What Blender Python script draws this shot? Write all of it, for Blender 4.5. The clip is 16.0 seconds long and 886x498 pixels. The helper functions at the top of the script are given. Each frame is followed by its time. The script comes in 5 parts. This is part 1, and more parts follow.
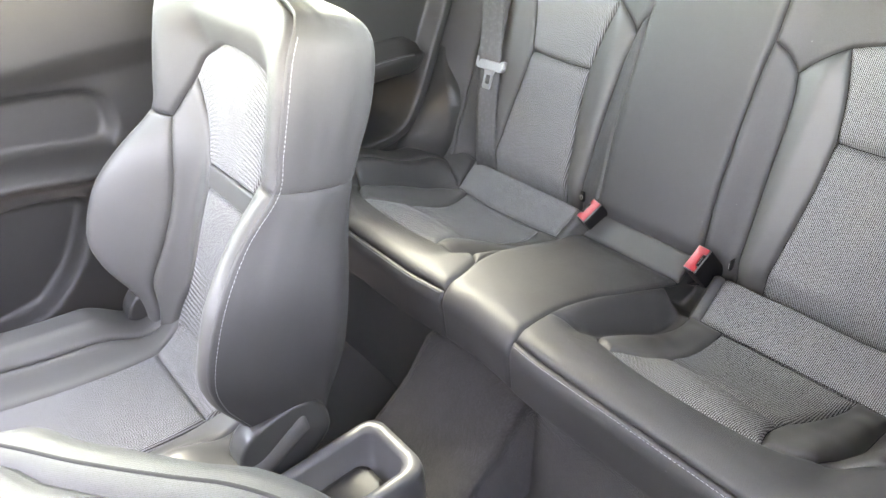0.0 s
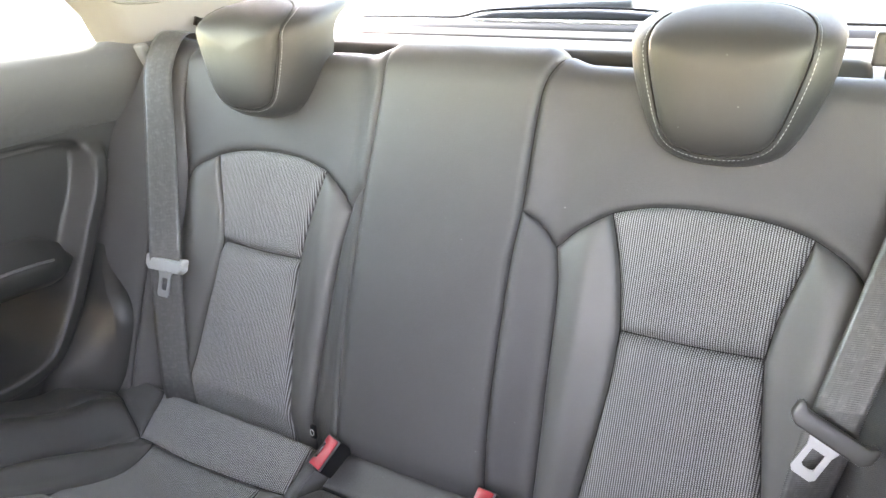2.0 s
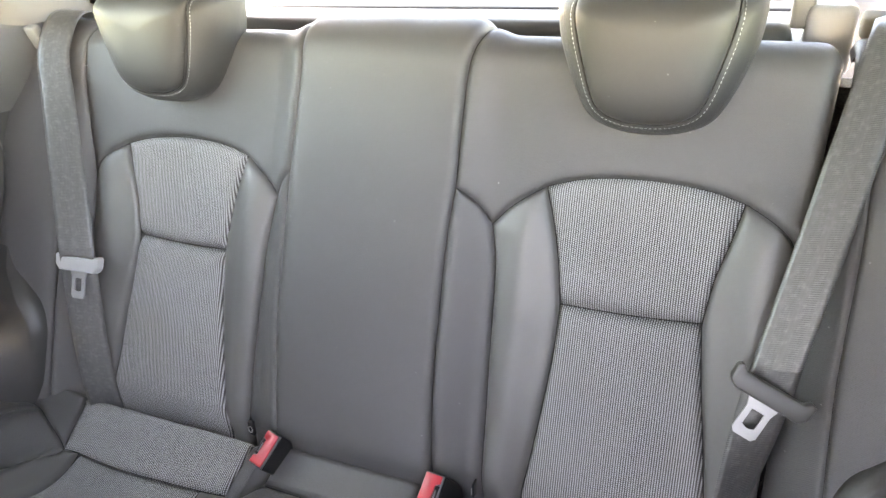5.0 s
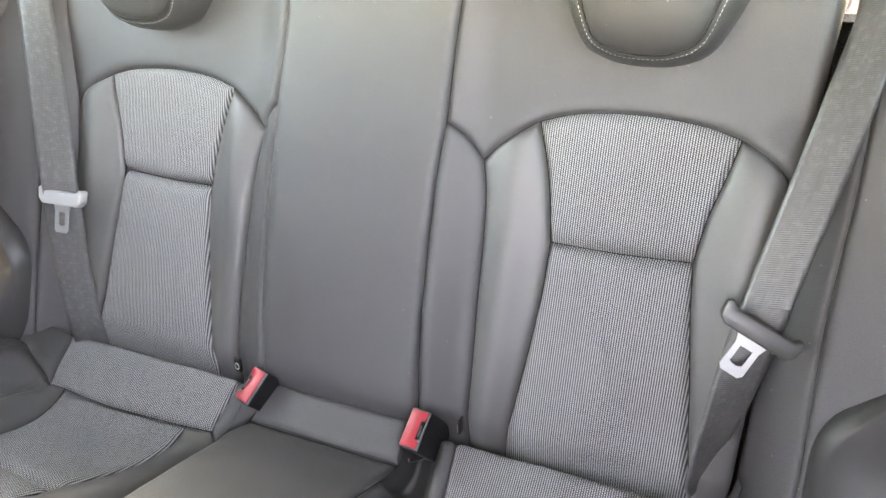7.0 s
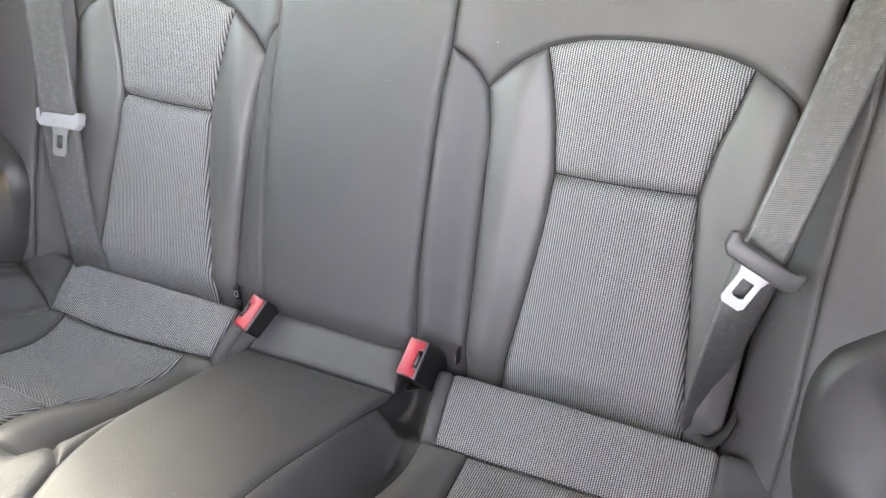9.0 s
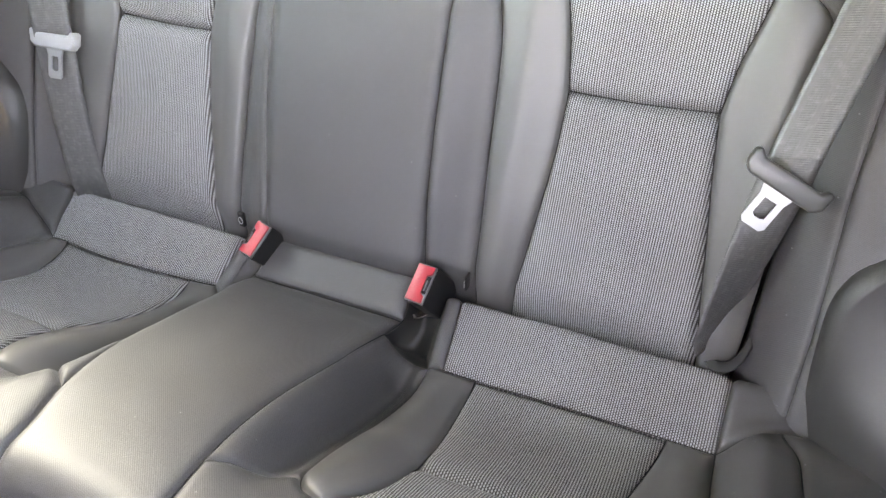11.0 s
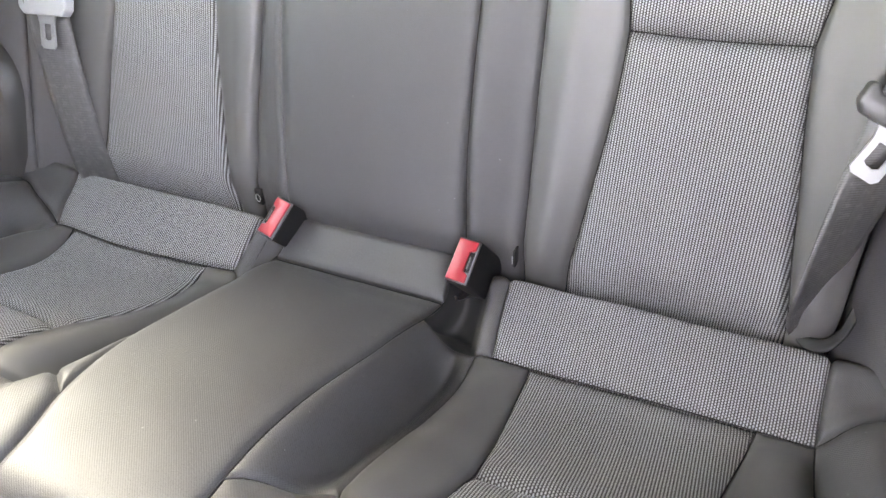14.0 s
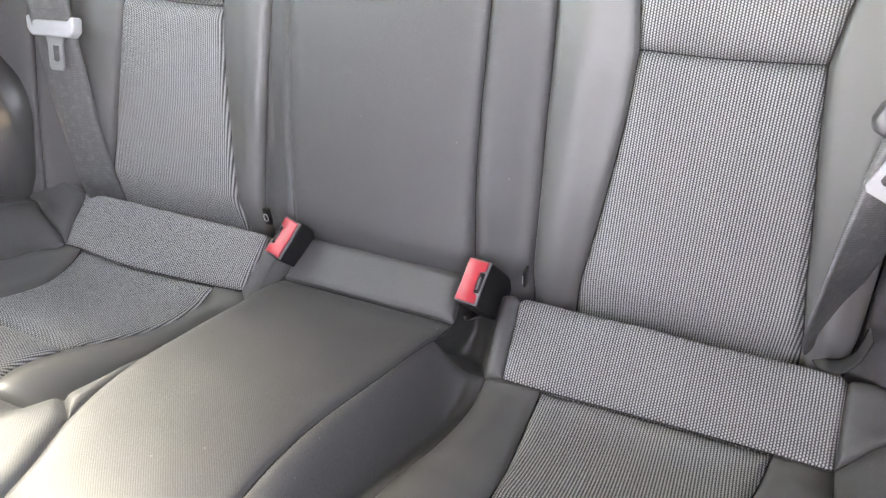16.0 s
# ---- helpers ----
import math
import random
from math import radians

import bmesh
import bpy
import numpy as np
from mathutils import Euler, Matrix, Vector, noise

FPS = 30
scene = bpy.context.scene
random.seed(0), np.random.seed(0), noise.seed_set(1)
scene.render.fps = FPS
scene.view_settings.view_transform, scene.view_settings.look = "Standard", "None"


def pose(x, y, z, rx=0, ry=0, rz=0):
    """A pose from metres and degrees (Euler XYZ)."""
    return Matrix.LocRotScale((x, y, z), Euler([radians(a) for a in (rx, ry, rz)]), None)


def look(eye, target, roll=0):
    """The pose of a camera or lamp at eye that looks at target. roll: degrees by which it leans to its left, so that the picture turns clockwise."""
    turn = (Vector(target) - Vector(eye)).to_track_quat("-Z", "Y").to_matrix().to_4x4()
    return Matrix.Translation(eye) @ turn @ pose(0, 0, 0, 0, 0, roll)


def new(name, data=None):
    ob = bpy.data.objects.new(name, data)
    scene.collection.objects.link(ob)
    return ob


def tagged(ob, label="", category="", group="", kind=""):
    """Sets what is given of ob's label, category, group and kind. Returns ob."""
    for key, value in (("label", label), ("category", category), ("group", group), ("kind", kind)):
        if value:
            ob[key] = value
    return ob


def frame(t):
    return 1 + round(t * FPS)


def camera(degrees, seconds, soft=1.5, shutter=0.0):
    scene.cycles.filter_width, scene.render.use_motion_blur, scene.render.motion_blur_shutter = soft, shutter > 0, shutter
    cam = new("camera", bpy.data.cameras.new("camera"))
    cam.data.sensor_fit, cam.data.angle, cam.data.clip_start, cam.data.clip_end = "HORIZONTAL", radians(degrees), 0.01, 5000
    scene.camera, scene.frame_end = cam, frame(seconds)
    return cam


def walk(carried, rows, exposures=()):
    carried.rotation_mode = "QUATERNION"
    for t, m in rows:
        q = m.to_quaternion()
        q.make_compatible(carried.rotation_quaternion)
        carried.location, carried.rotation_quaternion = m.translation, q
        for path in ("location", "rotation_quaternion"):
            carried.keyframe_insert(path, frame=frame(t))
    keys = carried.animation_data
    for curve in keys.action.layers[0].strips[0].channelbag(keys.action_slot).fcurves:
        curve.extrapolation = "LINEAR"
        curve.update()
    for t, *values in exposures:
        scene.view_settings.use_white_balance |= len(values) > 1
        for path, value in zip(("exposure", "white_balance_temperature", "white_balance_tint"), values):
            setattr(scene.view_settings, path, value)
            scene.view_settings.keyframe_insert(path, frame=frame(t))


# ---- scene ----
cam = camera(64.1, 16.0)
PATH = [
    (0, (0.622, -0.953, 1.153), (-0.692, 0.051, 0.029), -4.4),
    (0.5, (0.584, -0.889, 1.103), (-0.71, 0.208, 0.044), -4.5),
    (1, (0.514, -0.773, 1.05), (-0.706, 0.514, 0.125), -3.3),
    (1.5, (0.458, -0.671, 1.044), (-0.613, 0.798, 0.21), -1.7),
    (2, (0.422, -0.629, 1.058), (-0.499, 0.972, 0.291), -1.6),
    (2.5, (0.409, -0.617, 1.075), (-0.421, 1.036, 0.314), -2.5),
    (3, (0.402, -0.612, 1.077), (-0.38, 1.057, 0.301), -2.9),
    (3.5, (0.395, -0.614, 1.076), (-0.353, 1.064, 0.284), -2.7),
    (4, (0.4, -0.612, 1.073), (-0.341, 1.06, 0.265), -2.6),
    (6.5, (0.405, -0.607, 1.031), (-0.296, 1.028, 0.117), -1.5),
    (7, (0.407, -0.607, 1.026), (-0.288, 1.013, 0.082), -1.2),
    (7.5, (0.41, -0.606, 1.019), (-0.283, 0.998, 0.046), -1.0),
    (8, (0.411, -0.606, 1.013), (-0.278, 0.981, 0.009), -0.7),
    (8.5, (0.412, -0.608, 1.004), (-0.273, 0.964, -0.025), -0.4),
    (9, (0.412, -0.61, 0.997), (-0.269, 0.944, -0.062), -0.0),
    (9.5, (0.412, -0.608, 0.991), (-0.264, 0.924, -0.103), 0.2),
    (10, (0.411, -0.609, 0.981), (-0.262, 0.902, -0.143), 0.3),
    (12.5, (0.39, -0.599, 0.934), (-0.274, 0.811, -0.319), -1.8),
    (13, (0.377, -0.593, 0.92), (-0.299, 0.809, -0.335), -2.6),
    (13.5, (0.362, -0.567, 0.907), (-0.331, 0.834, -0.341), -3.4),
    (14, (0.356, -0.546, 0.902), (-0.352, 0.859, -0.334), -3.8),
    (14.5, (0.35, -0.54, 0.901), (-0.367, 0.867, -0.325), -4.0),
    (15, (0.347, -0.54, 0.901), (-0.374, 0.872, -0.318), -4.0),
    (15.5, (0.349, -0.541, 0.899), (-0.377, 0.874, -0.313), -4.2),
    (16, (0.348, -0.538, 0.906), (-0.38, 0.878, -0.304), -4.4),
]
walk(cam, [(t, look(eye, target, roll)) for t, eye, target, roll in PATH], exposures=((0, 7.0, 14500, 28), (1, 7.0, 14300, 30), (2, 6.65, 13300, 30), (4, 6.65, 13300, 30), (6.5, 6.98, 13700, 31), (10, 7.05, 13800, 31), (13, 7.18, 14200, 32), (16, 7.18, 14200, 32)))

# ---- world and light ----
world = bpy.data.worlds.new("sky")
scene.world = world
world.use_nodes = True
wn = world.node_tree
sky = wn.nodes.new("ShaderNodeTexSky")
sky.sky_type, sky.sun_disc = "NISHITA", False
SUN_EL, SUN_AZ = 42.0, -64.0
sky.dust_density, sky.air_density = 0.3, 0.75
sky.sun_elevation, sky.sun_rotation = radians(SUN_EL), radians(SUN_AZ)
wn.nodes["Background"].inputs[1].default_value = 0.15
wn.links.new(sky.outputs[0], wn.nodes["Background"].inputs[0])
sun_data = bpy.data.lights.new("sun", "SUN")
sun_data.energy, sun_data.angle, sun_data.color = 0.25, radians(13), (0.56, 0.70, 1.0)
sun = new("sun", sun_data)
SUN_DIR = Vector((math.sin(radians(SUN_AZ)) * math.cos(radians(SUN_EL)), math.cos(radians(SUN_AZ)) * math.cos(radians(SUN_EL)), math.sin(radians(SUN_EL))))
sun.matrix_world = look(SUN_DIR * 10, (0, 0, 0))


# ---- materials ----
def material(name):
    m = bpy.data.materials.new(name)
    m.use_nodes = True
    nt = m.node_tree
    return m, nt, nt.nodes["Principled BSDF"]


def node(nt, kind, **values):
    n = nt.nodes.new(kind)
    for key, value in values.items():
        if key in n.inputs:
            n.inputs[key].default_value = value
    return n


def maths(nt, op, a, b=None, c=None):
    n = nt.nodes.new("ShaderNodeMath")
    n.operation = op
    for slot, value in enumerate((a, b, c)):
        if value is None:
            continue
        if isinstance(value, (int, float)):
            n.inputs[slot].default_value = value
        else:
            nt.links.new(value, n.inputs[slot])
    return n.outputs[0]


def mix(nt, fac, a, b):
    n = nt.nodes.new("ShaderNodeMix")
    n.data_type = "RGBA"
    for slot, value in ((0, fac), (6, a), (7, b)):
        if isinstance(value, tuple):
            n.inputs[slot].default_value = (*value, 1.0) if len(value) == 3 else value
        elif isinstance(value, (int, float)):
            n.inputs[slot].default_value = value
        else:
            nt.links.new(value, n.inputs[slot])
    return n.outputs[2]


def noise_of(nt, vector, scale, detail=3.0, rough=0.5):
    n = node(nt, "ShaderNodeTexNoise", Scale=scale, Detail=detail, Roughness=rough)
    nt.links.new(vector, n.inputs["Vector"])
    return n.outputs["Fac"]


def bump_into(nt, bsdf, height, strength, distance):
    b = node(nt, "ShaderNodeBump", Strength=strength, Distance=distance)
    nt.links.new(height, b.inputs["Height"])
    nt.links.new(b.outputs[0], bsdf.inputs["Normal"])


def stretch(nt, value, low, high):
    n = nt.nodes.new("ShaderNodeMapRange")
    n.inputs[1].default_value, n.inputs[2].default_value = low, high
    nt.links.new(value, n.inputs[0])
    return n.outputs[0]


def grey(v, r=1.0, g=1.0, b=1.0):
    return (v * r, v * g, v * b)


def plain_mat(name, colour, rough=0.5, metal=0.0, grain=900.0, relief=0.12, spread=0.12, sheen=0.0):
    """Moulded plastic, leatherette or metal: fine grain, faint cloudy variation and wear."""
    m, nt, bsdf = material(name)
    co = nt.nodes.new("ShaderNodeTexCoord").outputs["Object"]
    big = noise_of(nt, co, 9.0, 4.0)
    fine = noise_of(nt, co, grain, 2.0)
    dark = tuple(c * (1 - spread) for c in colour)
    light = tuple(min(1.0, c * (1 + spread)) for c in colour)
    nt.links.new(mix(nt, big, dark, light), bsdf.inputs["Base Color"])
    bsdf.inputs["Metallic"].default_value = metal
    r = nt.nodes.new("ShaderNodeMapRange")
    r.inputs[3].default_value, r.inputs[4].default_value = max(0.05, rough - 0.07), rough + 0.07
    nt.links.new(big, r.inputs[0])
    nt.links.new(r.outputs[0], bsdf.inputs["Roughness"])
    bsdf.inputs["Sheen Weight"].default_value = sheen
    bump_into(nt, bsdf, fine, relief, 0.0004)
    return m


def twill_mat(name, colour, pitch=0.0014, sheen=0.25):
    """Fine woven twill with faint diagonal ribs, lint and uneven nap."""
    m, nt, bsdf = material(name)
    uv = nt.nodes.new("ShaderNodeTexCoord").outputs["UV"]
    sep = nt.nodes.new("ShaderNodeSeparateXYZ")
    nt.links.new(uv, sep.inputs[0])
    x, y = sep.outputs[0], sep.outputs[1]
    k = 2 * math.pi / pitch
    diag = maths(nt, "SINE", maths(nt, "MULTIPLY", maths(nt, "ADD", x, y), k))
    cross = maths(nt, "SINE", maths(nt, "MULTIPLY", maths(nt, "SUBTRACT", x, y), k * 0.63))
    rib = maths(nt, "MULTIPLY_ADD", diag, 0.3, maths(nt, "MULTIPLY_ADD", cross, 0.2, 0.5))
    nap = noise_of(nt, uv, 14.0, 4.0, 0.6)
    fibre = noise_of(nt, uv, 1100.0, 2.0)
    tone = mix(nt, stretch(nt, rib, 0.1, 0.95), tuple(c * 0.62 for c in colour), tuple(c * 1.38 for c in colour))
    tone = mix(nt, maths(nt, "MULTIPLY", stretch(nt, nap, 0.3, 0.75), 0.22), tone, tuple(c * 1.5 for c in colour))
    tone = mix(nt, maths(nt, "MULTIPLY", stretch(nt, fibre, 0.35, 0.65), 0.45), tone, tuple(c * 1.5 for c in colour))
    speck = noise_of(nt, uv, 620.0, 1.0)
    tone = mix(nt, maths(nt, "MULTIPLY", stretch(nt, speck, 0.55, 0.7), 0.4), tone, tuple(c * 0.45 for c in colour))
    lint = stretch(nt, noise_of(nt, uv, 260.0, 0.0), 0.865, 0.885)
    tone = mix(nt, maths(nt, "MULTIPLY", lint, 0.3), tone, grey(0.35))
    nt.links.new(tone, bsdf.inputs["Base Color"])
    bsdf.inputs["Roughness"].default_value = 0.52
    bsdf.inputs["Specular IOR Level"].default_value = 0.46
    bsdf.inputs["Sheen Weight"].default_value = sheen
    bsdf.inputs["Sheen Roughness"].default_value = 0.4
    bump_into(nt, bsdf, maths(nt, "MULTIPLY_ADD", fibre, 0.5, rib), 0.35, 0.0004)
    return m


def mesh_cloth_mat(name, dark, light, px=0.0027, py=0.0023):
    """Open knitted seat fabric: staggered light loops in rows over a dark ground."""
    m, nt, bsdf = material(name)
    uv = nt.nodes.new("ShaderNodeTexCoord").outputs["UV"]
    sep = nt.nodes.new("ShaderNodeSeparateXYZ")
    nt.links.new(uv, sep.inputs[0])
    warp = noise_of(nt, uv, 80.0, 1.0)
    x = maths(nt, "MULTIPLY_ADD", warp, 0.0001, sep.outputs[0])
    y = maths(nt, "MULTIPLY_ADD", noise_of(nt, uv, 70.0, 1.0), 0.0003, sep.outputs[1])
    col = maths(nt, "MULTIPLY", x, 1 / px)
    odd = maths(nt, "MULTIPLY", maths(nt, "FLOORED_MODULO", maths(nt, "FLOOR", col), 2.0), 0.5)
    row = maths(nt, "ADD", maths(nt, "MULTIPLY", y, 1 / py), odd)
    fx = maths(nt, "ABSOLUTE", maths(nt, "SUBTRACT", maths(nt, "FRACT", col), 0.5))
    fy = maths(nt, "ABSOLUTE", maths(nt, "SUBTRACT", maths(nt, "FRACT", row), 0.5))
    lump = maths(nt, "ADD", maths(nt, "POWER", maths(nt, "MULTIPLY", fx, 2.9), 2.0), maths(nt, "POWER", maths(nt, "MULTIPLY", fy, 2.05), 2.0))
    loop = stretch(nt, lump, 1.0, 0.5)
    cloud = noise_of(nt, uv, 11.0, 3.0)
    fibre = noise_of(nt, uv, 1500.0, 2.0)
    lit = mix(nt, fibre, tuple(c * 0.85 for c in light), tuple(min(1.0, c * 1.12) for c in light))
    tone = mix(nt, loop, dark, lit)
    tone = mix(nt, maths(nt, "MULTIPLY", stretch(nt, cloud, 0.35, 0.75), 0.07), tone, tuple(c * 0.8 for c in light))
    nt.links.new(tone, bsdf.inputs["Base Color"])
    bsdf.inputs["Roughness"].default_value = 0.8
    bsdf.inputs["Specular IOR Level"].default_value = 0.15
    bsdf.inputs["Sheen Weight"].default_value = 0.08
    bsdf.inputs["Sheen Roughness"].default_value = 0.35
    bump_into(nt, bsdf, loop, 0.15, 0.0005)
    return m


def carpet_mat(name, colour):
    m, nt, bsdf = material(name)
    co = nt.nodes.new("ShaderNodeTexCoord").outputs["Object"]
    tuft = noise_of(nt, co, 420.0, 3.0, 0.7)
    worn = noise_of(nt, co, 12.0, 5.0, 0.65)
    tone = mix(nt, stretch(nt, tuft, 0.3, 0.7), tuple(c * 0.45 for c in colour), tuple(c * 1.6 for c in colour))
    tone = mix(nt, maths(nt, "MULTIPLY", stretch(nt, worn, 0.45, 0.75), 0.4), tone, tuple(c * 2.2 for c in colour))
    nt.links.new(tone, bsdf.inputs["Base Color"])
    bsdf.inputs["Roughness"].default_value = 1.0
    bsdf.inputs["Specular IOR Level"].default_value = 0.1
    bsdf.inputs["Sheen Weight"].default_value = 0.3
    bump_into(nt, bsdf, tuft, 0.9, 0.003)
    return m


def webbing_mat(name, colour):
    """Belt webbing: fine ribs across, smoother lengthwise bands, scuffed shine; u runs across and v along, in metres."""
    m, nt, bsdf = material(name)
    uv = nt.nodes.new("ShaderNodeTexCoord").outputs["UV"]
    sep = nt.nodes.new("ShaderNodeSeparateXYZ")
    nt.links.new(uv, sep.inputs[0])
    rib = maths(nt, "SINE", maths(nt, "MULTIPLY", sep.outputs[1], 2 * math.pi / 0.0022))
    rib = maths(nt, "MULTIPLY_ADD", rib, 0.5, 0.5)
    band = maths(nt, "COSINE", maths(nt, "MULTIPLY", sep.outputs[0], 2 * math.pi / 0.0175))
    band = stretch(nt, band, 0.05, 0.35)
    long = nt.nodes.new("ShaderNodeCombineXYZ")
    nt.links.new(sep.outputs[0], long.inputs[0])
    nt.links.new(maths(nt, "MULTIPLY", sep.outputs[1], 0.12), long.inputs[1])
    streak = noise_of(nt, long.outputs[0], 420.0, 3.0, 0.6)
    scuff = noise_of(nt, uv, 130.0, 4.0, 0.7)
    rough_rib = maths(nt, "MULTIPLY_ADD", band, -0.65, 1.0)
    tone = mix(nt, maths(nt, "MULTIPLY", rib, rough_rib), tuple(c * 0.6 for c in colour), tuple(c * 1.35 for c in colour))
    tone = mix(nt, maths(nt, "MULTIPLY", band, 0.35), tone, tuple(c * 1.7 for c in colour))
    tone = mix(nt, maths(nt, "MULTIPLY", stretch(nt, streak, 0.4, 0.7), 0.3), tone, tuple(c * 1.9 for c in colour))
    tone = mix(nt, maths(nt, "MULTIPLY", stretch(nt, scuff, 0.5, 0.75), 0.16), tone, grey(0.3))
    nt.links.new(tone, bsdf.inputs["Base Color"])
    bsdf.inputs["Roughness"].default_value = 0.35
    bsdf.inputs["Specular IOR Level"].default_value = 0.6
    bump_into(nt, bsdf, maths(nt, "MULTIPLY", rib, rough_rib), 0.45, 0.0004)
    return m


def dots_mat(name, colour, pitch=0.004):
    """Trim with a pattern of small round perforations."""
    m, nt, bsdf = material(name)
    uv = nt.nodes.new("ShaderNodeTexCoord").outputs["UV"]
    sep = nt.nodes.new("ShaderNodeSeparateXYZ")
    nt.links.new(uv, sep.inputs[0])
    fx = maths(nt, "SUBTRACT", maths(nt, "FRACT", maths(nt, "MULTIPLY", sep.outputs[0], 1 / pitch)), 0.5)
    fy = maths(nt, "SUBTRACT", maths(nt, "FRACT", maths(nt, "MULTIPLY", sep.outputs[1], 1 / pitch)), 0.5)
    r = maths(nt, "SQRT", maths(nt, "ADD", maths(nt, "MULTIPLY", fx, fx), maths(nt, "MULTIPLY", fy, fy)))
    hole = stretch(nt, r, 0.24, 0.34)
    nt.links.new(mix(nt, hole, tuple(c * 0.12 for c in colour), colour), bsdf.inputs["Base Color"])
    bsdf.inputs["Roughness"].default_value = 0.6
    bump_into(nt, bsdf, hole, 0.8, 0.001)
    return m


TWILL = twill_mat("charcoal_twill", grey(0.046, 1.01, 0.99, 1.0), sheen=0.02)
# The charcoal twill again, darker: shade on the headrests put into its colour.
SHADED_TWILL = twill_mat("shaded_twill", grey(0.023, 1.01, 0.99, 1.0), sheen=0.02)
HIDE = plain_mat("grey_leatherette", grey(0.076, 1.02, 1.0, 0.98), 0.45, grain=700.0, relief=0.1)
HIDE.node_tree.nodes["Principled BSDF"].inputs["Specular IOR Level"].default_value = 0.48
CLOTH = mesh_cloth_mat("knit_insert", grey(0.042), grey(0.31, 1.0, 1.0, 0.99))
PLASTIC = plain_mat("dark_moulded_plastic", grey(0.026, 1.02, 1.0, 0.98), 0.5, relief=0.3)
BLACK = plain_mat("black_plastic", grey(0.009), 0.5, relief=0.15)
BLACK.node_tree.nodes["Principled BSDF"].inputs["Specular IOR Level"].default_value = 0.25
SATIN = plain_mat("satin_grey_plastic", grey(0.10, 1, 1, 1.03), 0.4, relief=0.1)
PALE = plain_mat("pale_pillar_trim", grey(0.14, 1.0, 0.98, 0.92), 0.7, relief=0.2)
LINER = plain_mat("grey_headliner_cloth", grey(0.40, 1.0, 1.0, 1.0), 0.9, grain=400.0, relief=0.3)
GRILLE = dots_mat("pale_speaker_grille", grey(0.16, 1.0, 0.98, 0.92), 0.003)
WHITE = plain_mat("white_collar_plastic", grey(0.6), 0.4, relief=0.05)
LIGHT = plain_mat("light_grey_plastic", grey(0.30), 0.45, relief=0.1)
RED = plain_mat("red_release_button", (0.36, 0.012, 0.022), 0.36, relief=0.05)
STEEL = plain_mat("brushed_steel", grey(0.40), 0.34, metal=0.6, relief=0.05)
CHROME = plain_mat("bright_chrome", grey(0.85), 0.12, metal=1.0, relief=0.0)
WEB = webbing_mat("belt_webbing", grey(0.046))
CARPET = carpet_mat("dark_carpet", grey(0.040, 1.0, 0.97, 1.0))
SEAM = plain_mat("dark_seam", grey(0.012), 0.8, relief=0.0)
THREAD = plain_mat("pale_thread", grey(0.42), 0.7, relief=0.0)
TRIM = twill_mat("side_trim_cloth", grey(0.055), 0.0013)
SHELF = twill_mat("parcel_shelf_cloth", grey(0.035), 0.005)
SHELF.node_tree.nodes["Principled BSDF"].inputs["Specular IOR Level"].default_value = 0.2
PAINT = plain_mat("silver_body_paint", grey(0.5), 0.25, metal=0.3, relief=0.0)
GROUND = plain_mat("grey_concrete", grey(0.24, 1.0, 0.98, 0.95), 0.85, grain=60.0, relief=0.4, spread=0.2)
DARK_GRIP = plain_mat("dark_grip_plastic", grey(0.055), 0.32, relief=0.1)
# The dark grip again, paler: window shine on the left one put into colour.
LIT_GRIP = plain_mat("lit_grip_plastic", grey(0.30), 0.3, relief=0.05)
TAG = plain_mat("white_print", grey(0.35), 0.6, relief=0.0)


def tinted_mat(name, tint, gloss=0.06):
    """Tinted car glass: light passes straight through it, coloured, with a faint gloss."""
    m = bpy.data.materials.new(name)
    m.use_nodes = True
    nt = m.node_tree
    nt.nodes.clear()
    clear = node(nt, "ShaderNodeBsdfTransparent", Color=(*tint, 1.0))
    shine = node(nt, "ShaderNodeBsdfGlossy", Roughness=0.02)
    both = node(nt, "ShaderNodeMixShader", Fac=gloss)
    nt.links.new(clear.outputs[0], both.inputs[1])
    nt.links.new(shine.outputs[0], both.inputs[2])
    nt.links.new(both.outputs[0], nt.nodes.new("ShaderNodeOutputMaterial").inputs[0])
    return m


TINTED = tinted_mat("green_tinted_glass", (0.72, 0.82, 0.78))
REAR_TINT = tinted_mat("rear_window_glass", (0.50, 0.57, 0.58))


# ---- mesh helpers ----
def thing(name, label, category, group="", at=(0, 0, 0), kind=""):
    ob = new(name)
    ob.location = at
    return tagged(ob, label, category, group, kind)


def link_mesh(name, verts, faces, mat, parent=None, uv=None, smooth=True, label=""):
    me = bpy.data.meshes.new(name)
    me.from_pydata([tuple(map(float, v)) for v in verts], [], faces)
    if uv is not None:
        layer = me.uv_layers.new(name="UVMap")
        idx = np.empty(len(me.loops), dtype=np.int32)
        me.loops.foreach_get("vertex_index", idx)
        layer.data.foreach_set("uv", np.asarray(uv, dtype=np.float32)[idx].ravel())
    if smooth:
        me.polygons.foreach_set("use_smooth", [True] * len(me.polygons))
    me.materials.append(mat)
    me.update()
    ob = new(name, me)
    if parent is not None:
        ob.parent = parent
        ob.matrix_parent_inverse = Matrix.Translation(-Vector(parent.location)) if parent.parent is None else parent.matrix_parent_inverse.copy()
    if label:
        ob["label"] = label
    return ob


